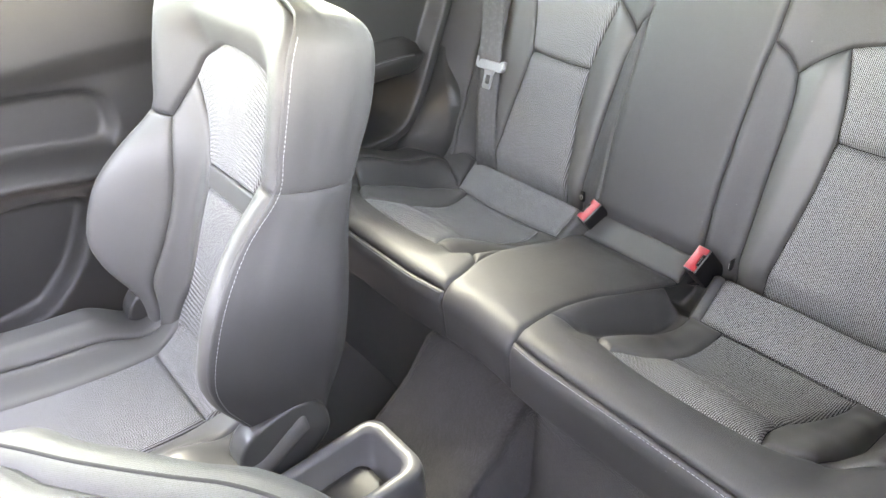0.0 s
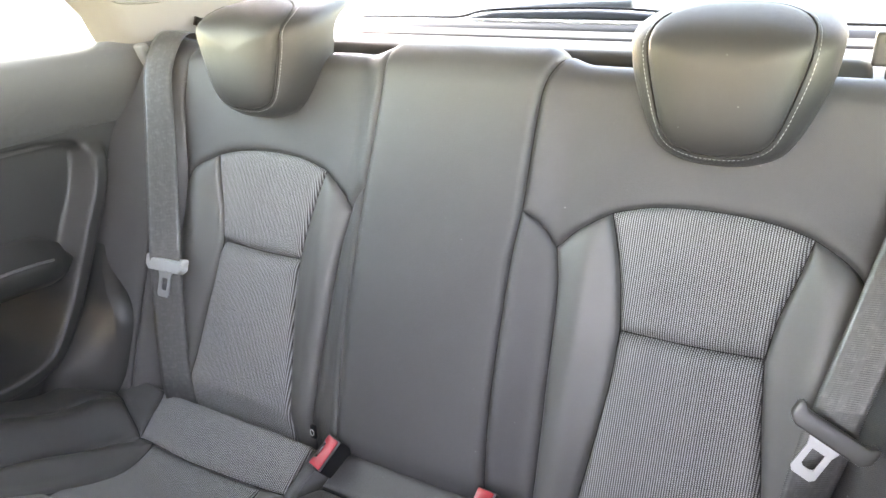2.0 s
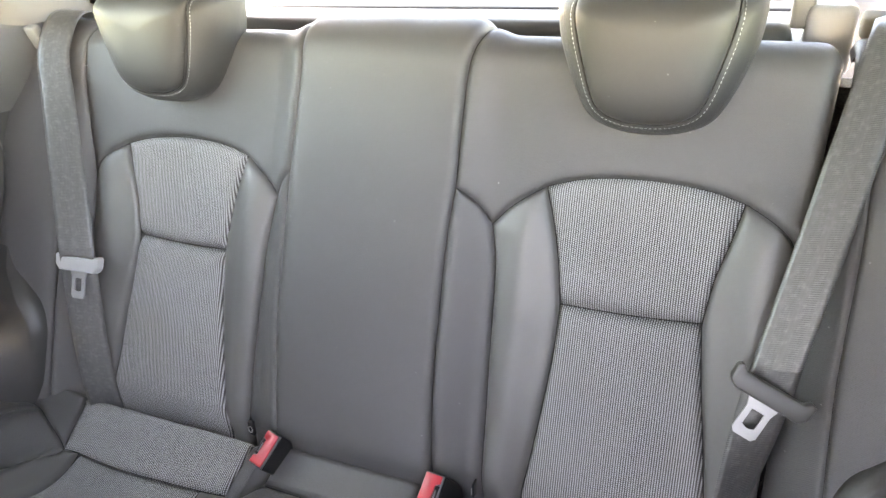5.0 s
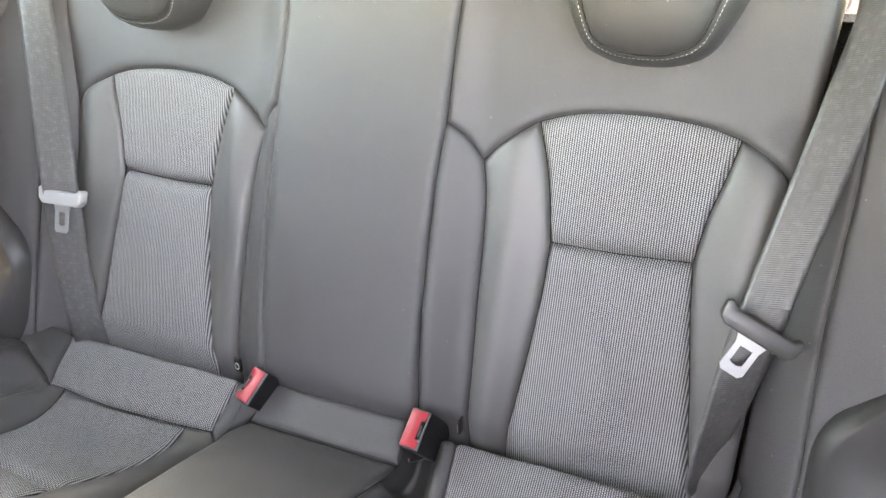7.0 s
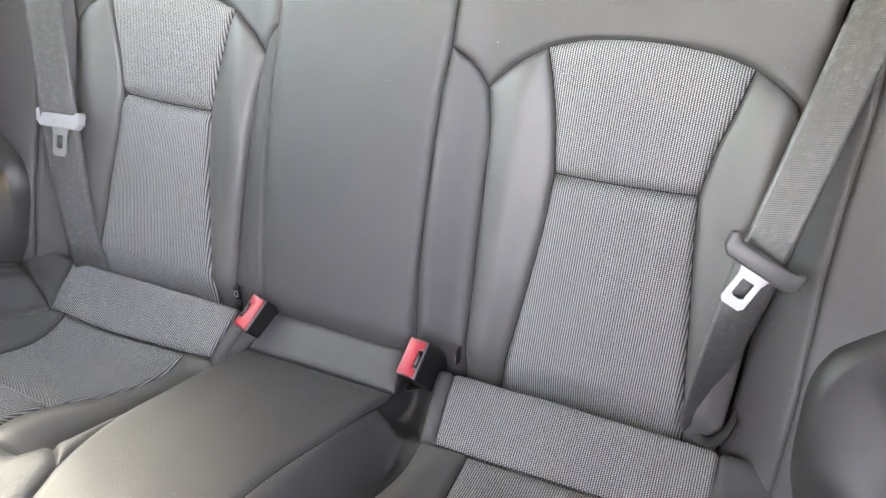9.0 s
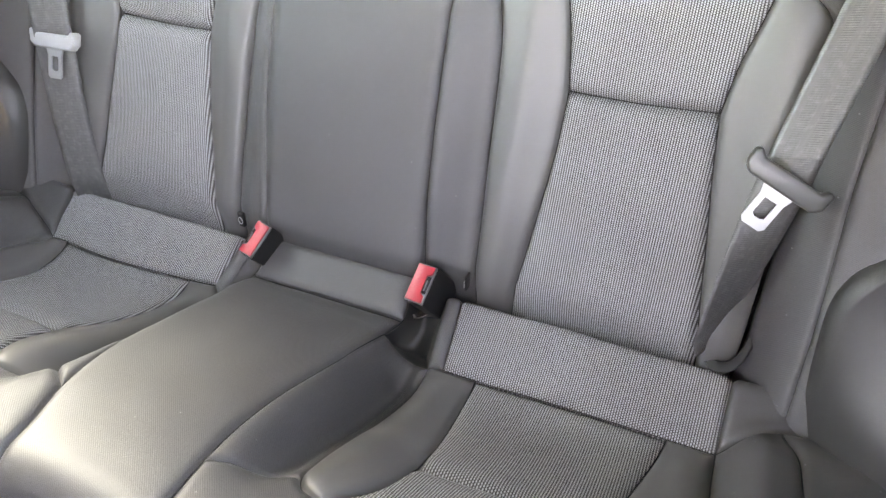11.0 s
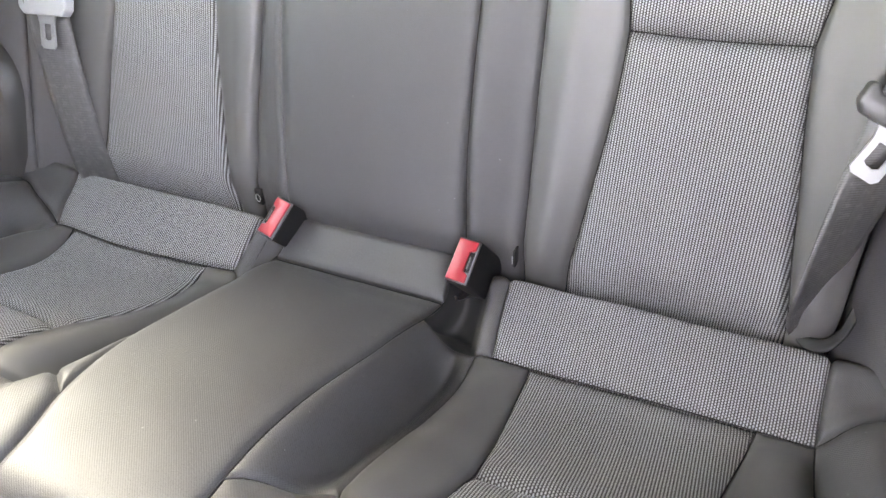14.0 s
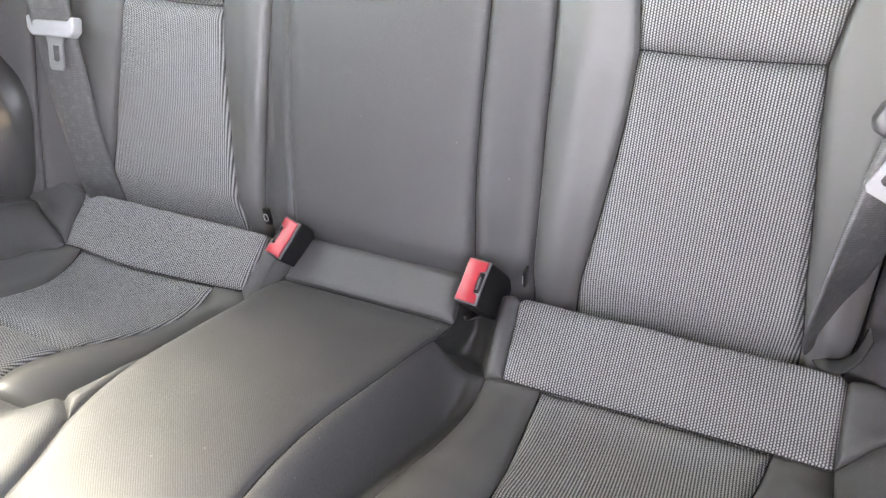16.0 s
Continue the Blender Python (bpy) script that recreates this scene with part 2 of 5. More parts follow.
def part(name, bm, mat, parent, label="", smooth=True):
    me = bpy.data.meshes.new(name)
    bmesh.ops.recalc_face_normals(bm, faces=bm.faces[:])
    bm.to_mesh(me)
    bm.free()
    if smooth:
        me.polygons.foreach_set("use_smooth", [True] * len(me.polygons))
    me.materials.append(mat)
    ob = new(name, me)
    if parent is not None:
        ob.parent = parent
        ob.matrix_parent_inverse = Matrix.Translation(-Vector(parent.location)) if parent.parent is None else parent.matrix_parent_inverse.copy()
    if label:
        ob["label"] = label
    return ob


def resample(points, n):
    """n + 1 points at even steps along a smooth curve through the given ones."""
    p = np.asarray(points, float)
    if len(p) > 2:
        fine = []
        ext = np.vstack([2 * p[0] - p[1], p, 2 * p[-1] - p[-2]])
        for a, b, c, d in zip(ext[:-3], ext[1:-2], ext[2:-1], ext[3:]):
            for s in np.linspace(0, 1, 12, endpoint=False):
                fine.append(0.5 * (2 * b + (c - a) * s + (2 * a - 5 * b + 4 * c - d) * s**2 + (3 * b - a - 3 * c + d) * s**3))
        p = np.vstack([fine, p[-1]])
    seg = np.r_[0, np.cumsum(np.linalg.norm(np.diff(p, axis=0), axis=1))]
    at = np.linspace(0, seg[-1], n + 1)
    return np.stack([np.interp(at, seg, p[:, k]) for k in range(p.shape[1])], 1)


def join(*curves):
    """Several curves end to end, each already smoothed."""
    out = [resample(c, 16) for c in curves]
    return np.vstack([out[0]] + [c[1:] for c in out[1:]])


def even(points, n):
    p = np.asarray(points, float)
    seg = np.r_[0, np.cumsum(np.linalg.norm(np.diff(p, axis=0), axis=1))]
    at = np.linspace(0, seg[-1], n + 1)
    return np.stack([np.interp(at, seg, p[:, k]) for k in range(p.shape[1])], 1)


def curve_of(c, n):
    c = np.asarray(c, float)
    return even(c, n) if len(c) > 14 else resample(c, n)


def coons(bottom, top, left, right, n, m):
    b, t, l, r = curve_of(bottom, n), curve_of(top, n), curve_of(left, m), curve_of(right, m)
    s, q = np.linspace(0, 1, n + 1)[None, :, None], np.linspace(0, 1, m + 1)[:, None, None]
    ruled = (1 - q) * b[None] + q * t[None] + (1 - s) * l[:, None] + s * r[:, None]
    return ruled - ((1 - s) * (1 - q) * b[0] + s * (1 - q) * b[-1] + (1 - s) * q * t[0] + s * q * t[-1])


def near_edges(g):
    """The same grid with extra rows and columns close to its four edges, where the seams are."""
    for axis in (0, 1):
        last = g.shape[axis] - 1
        at = np.r_[0, 0.12, 0.28, 0.45, 0.7, np.arange(1, last), last - 0.7, last - 0.45, last - 0.28, last - 0.12, last]
        low = np.minimum(at.astype(int), last - 1)
        f = (at - low).reshape((-1, 1, 1) if axis == 0 else (1, -1, 1))
        g = np.take(g, low, axis) * (1 - f) + np.take(g, low + 1, axis) * f
    return g


def normals_of(surf, U, V):
    e = 1e-3
    du = surf(U + e, V) - surf(U - e, V)
    dv = surf(U, V + e) - surf(U, V - e)
    n = np.cross(du, dv)
    return n / (np.linalg.norm(n, axis=-1, keepdims=True) + 1e-12)


KNIT = 0.0027


def knitted(P, N, U, V, d):
    """A finer grid of the same patch, raised into the vertical ribs of the knit: crests on the light yarn, valleys between."""
    fine = int(np.abs(U[:, -1] - U[:, 0]).max() / KNIT * 6) + 1
    at = np.linspace(0, U.shape[1] - 1, fine)
    low = np.minimum(at.astype(int), U.shape[1] - 2)
    f = at - low

    def finer(a):
        g = f.reshape((1, -1) + (1,) * (a.ndim - 2))
        return a[:, low] * (1 - g) + a[:, low + 1] * g

    P, N, U, V, d = finer(P), finer(N), finer(U), finer(V), finer(d)
    crest = 0.5 - 0.5 * np.cos(2 * math.pi * (U + 0.00005) / KNIT)
    return P + N * (0.0006 * (crest - 0.5) * np.clip(d / 0.004, 0, 1))[..., None], N, U, V


def panel(name, surf, bottom, top, left, right, mat, parent, n=36, m=36, seam=0.005, rad=0.013, crown=0.0, flip=False, label="", side=1, free=(), lumps=0.0015, deep=""):
    """A padded, upholstered panel sewn in along its edges: a grid between four curves laid on a surface, sunk towards the seams.
    side -1 mirrors it across the car. free: edges (b, t, l, r) that are not sewn down."""
    g = near_edges(coons(bottom, top, left, right, n, m))
    U, V = g[..., 0] * side, g[..., 1]
    P, N = surf(U, V), normals_of(surf, U, V)
    if flip:
        N = -N
    edges = {"b": g[0], "t": g[-1], "l": g[:, 0], "r": g[:, -1]}
    flat = g.reshape(-1, 2)
    d = np.full(len(flat), 9.0)
    for key, e in edges.items():
        if key in free:
            continue
        a, b = e[:-1], e[1:]
        ab = b - a
        w = np.clip(((flat[:, None] - a) * ab).sum(-1) / ((ab * ab).sum(-1) + 1e-12), 0, 1)
        d = np.minimum(d, np.linalg.norm(flat[:, None] - (a + w[..., None] * ab), axis=-1).min(1))
    d = d.reshape(U.shape)
    s = np.clip(d / (rad * 0.8), 0, 1)
    w = 0.0
    for key in deep:
        e = edges[key]
        gap = np.linalg.norm(g[:, :, None] - e[None, None], axis=-1).min(-1)
        w = w - 0.0075 * (1 - np.clip(gap / 0.02, 0, 1)) ** 2
    w = w - seam * 1.4 * (1 - s) ** 3.0 + crown * (1 - np.exp(-d / 0.03))
    if lumps:
        lump = np.array([noise.noise(Vector((u * 9 + 3.1, v * 9, 1.7))) + 0.5 * noise.noise(Vector((u * 23, v * 23, 5.2))) for u, v in zip(U.ravel(), V.ravel())]).reshape(U.shape)
        w = w + lumps * lump * s
    P = P + N * w[..., None]
    if mat is CLOTH:
        P, N, U, V = knitted(P, N, U, V, d)
    rows, cols = U.shape
    verts = list(P.reshape(-1, 3))
    uv = list(np.stack([U, V], -1).reshape(-1, 2))
    faces = []
    turn = (side < 0) != flip
    for j in range(rows - 1):
        for i in range(cols - 1):
            q = (j * cols + i, j * cols + i + 1, (j + 1) * cols + i + 1, (j + 1) * cols + i)
            faces.append(q[::-1] if turn else q)
    ring = [i for i in range(cols)] + [j * cols + cols - 1 for j in range(1, rows)] + [(rows - 1) * cols + i for i in range(cols - 2, -1, -1)] + [j * cols for j in range(rows - 2, 0, -1)]
    base = len(verts)
    Nf = N.reshape(-1, 3)
    for k in ring:
        verts.append(verts[k] - Nf[k] * 0.012)
        uv.append(uv[k])
    for k in range(len(ring)):
        a, b = ring[k], ring[(k + 1) % len(ring)]
        q = (a, base + k, base + (k + 1) % len(ring), b)
        faces.append(q[::-1] if turn else q)
    return link_mesh(name, verts, faces, mat, parent, uv, label=label)


def tube(name, points, radius, mat, parent, sides=8, closed=False, label=""):
    p = np.asarray(points, float)
    n = len(p)
    tan = np.gradient(p, axis=0)
    if closed:
        tan = np.roll(p, -1, 0) - np.roll(p, 1, 0)
    verts, faces = [], []
    up = np.array([0.13, 0.21, 0.97])
    for k in range(n):
        t = tan[k] / (np.linalg.norm(tan[k]) + 1e-12)
        a = np.cross(t, up)
        a /= np.linalg.norm(a) + 1e-12
        b = np.cross(t, a)
        r = radius[k] if hasattr(radius, "__len__") else radius
        for q in range(sides):
            c = 2 * math.pi * q / sides
            verts.append(p[k] + r * (math.cos(c) * a + math.sin(c) * b))
    for k in range(n if closed else n - 1):
        for q in range(sides):
            a, b = k * sides + q, k * sides + (q + 1) % sides
            c, d = ((k + 1) % n) * sides + (q + 1) % sides, ((k + 1) % n) * sides + q
            faces.append((a, b, c, d))
    if not closed:
        faces.append(tuple(range(sides))[::-1])
        faces.append(tuple((n - 1) * sides + q for q in range(sides)))
    return link_mesh(name, verts, faces, mat, parent, label=label)


def stitches(points, normals, parent, step=0.0050, length=0.0033, radius=0.00042, lift=0.0005, name="stitching"):
    """A run of single thread stitches along a line."""
    p = np.asarray(points, float)
    seg = np.r_[0, np.cumsum(np.linalg.norm(np.diff(p, axis=0), axis=1))]
    verts, faces = [], []
    for d in np.arange(step, seg[-1] - step, step):
        a = np.array([np.interp(d, seg, p[:, k]) for k in range(3)])
        b = np.array([np.interp(d + length, seg, p[:, k]) for k in range(3)])
        nn = np.array([np.interp(d, seg, normals[:, k]) for k in range(3)])
        t = (b - a) / (np.linalg.norm(b - a) + 1e-12)
        sd = np.cross(t, nn)
        a, b = a + nn * lift, b + nn * lift
        i = len(verts)
        mid = (a + b) / 2
        for c, k in ((a, 0.5), (mid, 1.0), (b, 0.5)):
            for q in range(4):
                verts.append(c + radius * k * (math.cos(q * math.pi / 2) * sd + math.sin(q * math.pi / 2) * nn))
        for s in (0, 4):
            for q in range(4):
                faces.append((i + s + q, i + s + (q + 1) % 4, i + s + 4 + (q + 1) % 4, i + s + 4 + q))
    return link_mesh(name, verts, faces, THREAD, parent, label="pale contrast thread")


def stitch_on(surf, curve, parent, side=1, flip=False, out=0.0, n=160, **kw):
    c = curve_of(curve, n)
    U, V = c[:, 0] * side, c[:, 1]
    N = normals_of(surf, U, V) * (-1 if flip else 1)
    return stitches(surf(U, V) + N * out, N, parent, **kw)


def seam_line(surf, curve, parent, side=1, flip=False, sink=0.0045, radius=0.0011, n=70):
    """The dark line of a sewn joint, lying in its groove."""
    c = curve_of(curve, n)
    U, V = c[:, 0] * side, c[:, 1]
    N = normals_of(surf, U, V) * (-1 if flip else 1)
    return tube("seam", surf(U, V) - N * (sink + 0.0012), radius * 0.85, SEAM, parent, 6)


def box_bm(lo, hi, bevel=0.0, segs=2):
    bm = bmesh.new()
    bmesh.ops.create_cube(bm, size=1)
    lo, hi = Vector(lo), Vector(hi)
    for v in bm.verts:
        v.co = Vector((lo[k] + (v.co[k] + 0.5) * (hi[k] - lo[k]) for k in range(3)))
    if bevel:
        bmesh.ops.bevel(bm, geom=bm.edges[:], offset=bevel, segments=segs, affect="EDGES", profile=0.6)
    return bm


def prism_bm(outline, depth_vec, bevel=0.0, segs=2):
    """A solid slab from a closed outline of 3D points, pushed along depth_vec."""
    bm = bmesh.new()
    vs = [bm.verts.new(p) for p in outline]
    f = bm.faces.new(vs)
    r = bmesh.ops.extrude_face_region(bm, geom=[f])
    bmesh.ops.translate(bm, verts=[e for e in r["geom"] if isinstance(e, bmesh.types.BMVert)], vec=depth_vec)
    if bevel:
        bmesh.ops.bevel(bm, geom=[e for e in bm.edges], offset=bevel, segments=segs, affect="EDGES", profile=0.6)
    return bm


def smooth01(x):
    x = np.clip(x, 0, 1)
    return x * x * (3 - 2 * x)


# ---- shapes of the rear seat ----
def table(points):
    c = resample(points, 240)
    return lambda x: np.interp(x, c[:, 0], c[:, 1])


BACK_O, BACK_D, BACK_N = np.array([0, 0.005, 0.412]), np.array([0, 0.339, 0.941]), np.array([0, -0.941, 0.339])


def lay(U, V, W, o, d, n, bend, r, most):
    """A reclined sheet that rolls over backwards above v = bend."""
    s = np.minimum(V, bend)[..., None]
    a = np.clip((V - bend) / r, 0, most)
    rest = np.maximum(V - bend - r * most, 0)[..., None]
    ca, sa = np.cos(a)[..., None], np.sin(a)[..., None]
    out = ca * n + sa * d
    p = o + s * d + (V > bend)[..., None] * (r * out - r * n) + rest * (ca * d - sa * n) + W[..., None] * out
    p[..., 0] += U
    return p


def bell(x, c, s):
    return np.exp(-(((x - c) / s) ** 2))


def back_w(U, V):
    A = np.abs(U)
    low = smooth01((0.42 - V) / 0.08)
    w = 0.021 * (1 - smooth01((A - np.where(U < 0, 0.108, 0.092)) / 0.062))
    w = w + low * (0.012 * bell(A, 0.447, 0.026) + 0.007 * bell(A, 0.19, 0.02) - 0.003 * bell(A, 0.315, 0.06))
    w = w + 0.006 * bell(V, 0.13, 0.09) * bell(A, 0.315, 0.07) * low
    edge = np.where(U < 0, 0.466 + 0.036 * smooth01((V - 0.33) / 0.14), 0.466)
    return w - 0.026 * smooth01((A - edge) / 0.035) ** 2 - 0.022 * smooth01((0.035 - V) / 0.06)


def back_surf(U, V):
    return lay(U, V, back_w(U, V), BACK_O, BACK_D, BACK_N, 0.522, 0.038, 1.75)


WING = table([(0.46, -0.024), (0.48, -0.014), (0.50, 0.006), (0.525, 0.028), (0.55, 0.036), (0.58, 0.041), (0.62, 0.045), (0.66, 0.05)])


def wing_surf(U, V):
    fade = 1 - 0.75 * smooth01((V - 0.36) / 0.2)
    return lay(U, V, WING(np.abs(U)) * fade, BACK_O, BACK_D, BACK_N, 0.515, 0.05, 1.6)


ARM = table([(-0.03, 0.447), (0.0, 0.428), (0.03, 0.408), (0.05, 0.398), (0.075, 0.401), (0.1, 0.410), (0.2, 0.443), (0.3, 0.478), (0.36, 0.496), (0.41, 0.505), (0.46, 0.507), (0.7, 0.507)])
DISH = table([(-0.03, 0.43), (0.0, 0.413), (0.04, 0.390), (0.083, 0.366), (0.11, 0.363), (0.15, 0.373), (0.2, 0.397), (0.25, 0.428), (0.30, 0.457), (0.35, 0.483), (0.385, 0.499), (0.41, 0.505), (0.46, 0.507), (0.7, 0.507)])


def seat_z(U, Q):
    A = np.abs(U)
    t = np.where(U > 0, 1 - smooth01((A - 0.09) / 0.045), 1 - smooth01((A - 0.116) / 0.032))
    z = t * ARM(Q) + (1 - t) * DISH(Q)
    mid = smooth01((Q - 0.07) / 0.06) * smooth01((0.37 - Q) / 0.07)
    z = z - 0.022 * bell(A, np.where(U > 0, 0.125, 0.140), 0.02) * mid
    z = z + 0.007 * bell(A, 0.18, 0.02) * mid + 0.012 * bell(A, 0.45, 0.022) * mid
    z = z - 0.045 * smooth01((0.010 - Q) / 0.034)
    side = smooth01((A - 0.466) / 0.05)
    z = z + 0.012 * smooth01((-U - 0.45) / 0.08) * bell(Q, 0.015, 0.035)
    z = z + 0.014 * smooth01((-U - 0.34) / 0.14) * smooth01((0.3 - Q) / 0.1) * smooth01((Q - 0.01) / 0.06)
    return z + side * (0.05 * smooth01((Q - 0.03) / 0.07) * smooth01((0.40 - Q) / 0.14)) + 0.006 * bell(Q, 0.30, 0.035) * bell(A, 0.31, 0.06)


def seat_surf(U, Q):
    q = np.minimum(Q, 0.41)
    r, most = 0.034, 1.62
    a = np.clip((Q - 0.41) / r, 0, most)
    rest = np.maximum(Q - 0.41 - r * most, 0)
    y = -q - r * np.sin(a) - rest * np.cos(most) - 0.012 * smooth01(np.abs(U) / 0.16) * smooth01((Q - 0.33) / 0.1)
    z = seat_z(U, q) - r * (1 - np.cos(a)) - rest * np.sin(most)
    return np.stack([U, y, z], -1)


# outlines on the seatback: (across, up) in metres, for one half
INS_TOP = [(0.209, 0.389), (0.247, 0.400), (0.291, 0.405), (0.338, 0.405), (0.385, 0.400), (0.419, 0.391)]
INS_L1 = [(0.2385, 0.254), (0.231, 0.305), (0.221, 0.350), (0.209, 0.389)]
INS_L0 = [(0.216, -0.035), (0.217, 0.002), (0.223, 0.053), (0.230, 0.118), (0.237, 0.194), (0.2385, 0.254)]
INS_R1 = [(0.393, 0.257), (0.399, 0.305), (0.408, 0.343), (0.419, 0.391)]
INS_R0 = [(0.431, -0.035), (0.428, 0.004), (0.418, 0.067), (0.410, 0.130), (0.400, 0.197), (0.393, 0.257)]
CREASE = [(0.2385, 0.254), (0.315, 0.2535), (0.393, 0.257)]
BOL_L = [(0.167, -0.035), (0.166, 0.0), (0.163, 0.1), (0.160, 0.17), (0.158, 0.24), (0.155, 0.294), (0.148, 0.338)]
BOL_T = [(0.148, 0.338), (0.171, 0.364), (0.209, 0.389)]
STRIP_T = [(0.106, 0.376), (0.130, 0.361), (0.148, 0.338)]
SPLIT0 = [(0.113, -0.035), (0.110, 0.03), (0.102, 0.121), (0.100, 0.219), (0.101, 0.316), (0.106, 0.376)]
SPLIT1 = [(0.106, 0.376), (0.106, 0.438), (0.108, 0.515), (0.117, 0.553), (0.120, 0.60), (0.120, 0.66)]
LSPLIT0 = [(0.118, -0.035), (0.123, 0.03), (0.135, 0.118), (0.140, 0.194), (0.137, 0.286), (0.132, 0.376)]
LSPLIT1 = [(0.132, 0.376), (0.127, 0.438), (0.124, 0.515), (0.128, 0.553), (0.129, 0.60), (0.129, 0.66)]
LSTRIP_T = [(0.132, 0.376), (0.147, 0.361), (0.156, 0.338)]
LBOL_L = [(u + 0.008 + 0.003 * math.sin(math.pi * max(0.0, min(1.0, v / 0.338))), v) for u, v in BOL_L]
LBOL_T = [(0.156, 0.338), (0.175, 0.364), (0.209, 0.389)]
OUT_T = [(0.419, 0.391), (0.453, 0.373), (0.470, 0.357), (0.482, 0.330)]
OUT_R = [(0.472, -0.035), (0.474, 0.05), (0.476, 0.15), (0.480, 0.25), (0.482, 0.330)]
SHOULDER_L = [(0.482, 0.330), (0.498, 0.39), (0.516, 0.46), (0.524, 0.51), (0.522, 0.56), (0.515, 0.66)]
SHOULDER_R = [(0.482, 0.330), (0.488, 0.42), (0.494, 0.51), (0.497, 0.56), (0.497, 0.66)]


def seatback_half(ob, side, shoulder, strip0, strip_t, bol_l, bol_t, split1, group):
    kw = dict(parent=ob, side=side)
    panel("upper_insert", back_surf, CREASE, INS_TOP, INS_L1, INS_R1, CLOTH, n=30, m=34, seam=0.006, deep="b", crown=0.004, label="light grey knitted mesh fabric", **kw)
    panel("lower_insert", back_surf, [INS_L0[0], INS_R0[0]], CREASE, INS_L0, INS_R0, CLOTH, n=30, m=60, seam=0.006, deep="t", crown=0.004, label="light grey knitted mesh fabric", **kw)
    panel("inner_bolster", back_surf, [bol_l[0], INS_L0[0]], bol_t, bol_l, join(INS_L0, INS_L1), HIDE, n=16, m=60, seam=0.006, crown=0.004, label="smooth grey leatherette", **kw)
    panel("outer_bolster", back_surf, [INS_R0[0], OUT_R[0]], OUT_T, join(INS_R0, INS_R1), OUT_R, HIDE, n=16, m=60, seam=0.006, crown=0.004, label="smooth grey leatherette", **kw)
    panel("inner_strip", back_surf, [strip0[0], bol_l[0]], strip_t, strip0, bol_l, TWILL, n=14, m=56, seam=0.004, crown=0.003, **kw)
    panel("shoulder_panel", back_surf, join(strip_t, bol_t, INS_TOP, OUT_T), [split1[-1], shoulder[-1]], split1, shoulder, TWILL, n=70, m=50, seam=0.005, crown=0.002, **kw)


def back_seams(ob, side):
    left = side < 0
    for c in (INS_L0, INS_L1, INS_R0, INS_R1, INS_TOP, CREASE, LBOL_L if left else BOL_L, LBOL_T if left else BOL_T, LSTRIP_T if left else STRIP_T, OUT_T):
        seam_line(back_surf, c, ob, side, sink=0.0062 if c is not CREASE else 0.0135)
    for c in (LSPLIT0, LSPLIT1) if left else (SPLIT0, SPLIT1):
        seam_line(back_surf, c, ob, side, sink=0.006, radius=0.0016)


wide_back = thing("rear_seatback", "wide section of charcoal cloth rear seatback with grey mesh insert", "seatback", "rear seatbacks", (-0.2, 0.0, 0.4))
seatback_half(wide_back, -1, SHOULDER_L, LSPLIT0, LSTRIP_T, LBOL_L, LBOL_T, LSPLIT1, "")
panel("centre_panel", back_surf, [(-0.118, -0.035), (0.113, -0.035)], [(-0.129, 0.66), (0.120, 0.66)],
      join([(-u, v) for u, v in LSPLIT0], [(-u, v) for u, v in LSPLIT1]), join(SPLIT0, SPLIT1), TWILL, wide_back, n=50, m=80, seam=0.006, rad=0.016, crown=0.003)
slim_back = thing("rear_seatback", "narrow section of charcoal cloth rear seatback with grey mesh insert", "seatback", "rear seatbacks", (0.3, 0.0, 0.4))
seatback_half(slim_back, 1, SHOULDER_R, SPLIT0, STRIP_T, BOL_L, BOL_T, SPLIT1, "")

back_seams(wide_back, -1)
back_seams(slim_back, 1)

# fixed side bolsters beside the seatback
for side in (-1, 1):
    wing = thing("side_bolster", "charcoal cloth side bolster filling the gap beside the seatback", "side bolster", "rear side bolsters", (side * 0.54, 0.05, 0.4))
    seam_line_at = [(0.526, -0.04), (0.526, 0.08), (0.521, 0.22), (0.524, 0.36), *([(0.524, 0.5), (0.528, 0.62)] if side > 0 else [(0.56, 0.5), (0.565, 0.62)])]
    inner = [(0.470, -0.04), (0.474, 0.05), (0.476, 0.15), (0.480, 0.25), (0.483, 0.33), (0.489, 0.42), (0.497, 0.52), (0.499, 0.62)] if side > 0 else [(0.470, -0.04), (0.474, 0.05), (0.476, 0.15), (0.480, 0.25), (0.481, 0.33), (0.488, 0.40), (0.502, 0.46), (0.506, 0.54), (0.503, 0.62)]
    outer = [(0.575, -0.04), (0.60, 0.10), (0.635, 0.22), (0.645, 0.36), (0.64, 0.5), (0.63, 0.62)]
    panel("inner_panel", wing_surf, [inner[0], seam_line_at[0]], [inner[-1], seam_line_at[-1]], inner, seam_line_at, TWILL, wing, n=16, m=60, seam=0.003, rad=0.009, side=side)
    panel("outer_panel", wing_surf, [seam_line_at[0], outer[0]], [seam_line_at[-1], outer[-1]], seam_line_at, outer, TWILL, wing, n=20, m=60, seam=0.003, rad=0.009, side=side)
    seam_line(wing_surf, seam_line_at, wing, side, sink=0.0030, radius=0.0005)

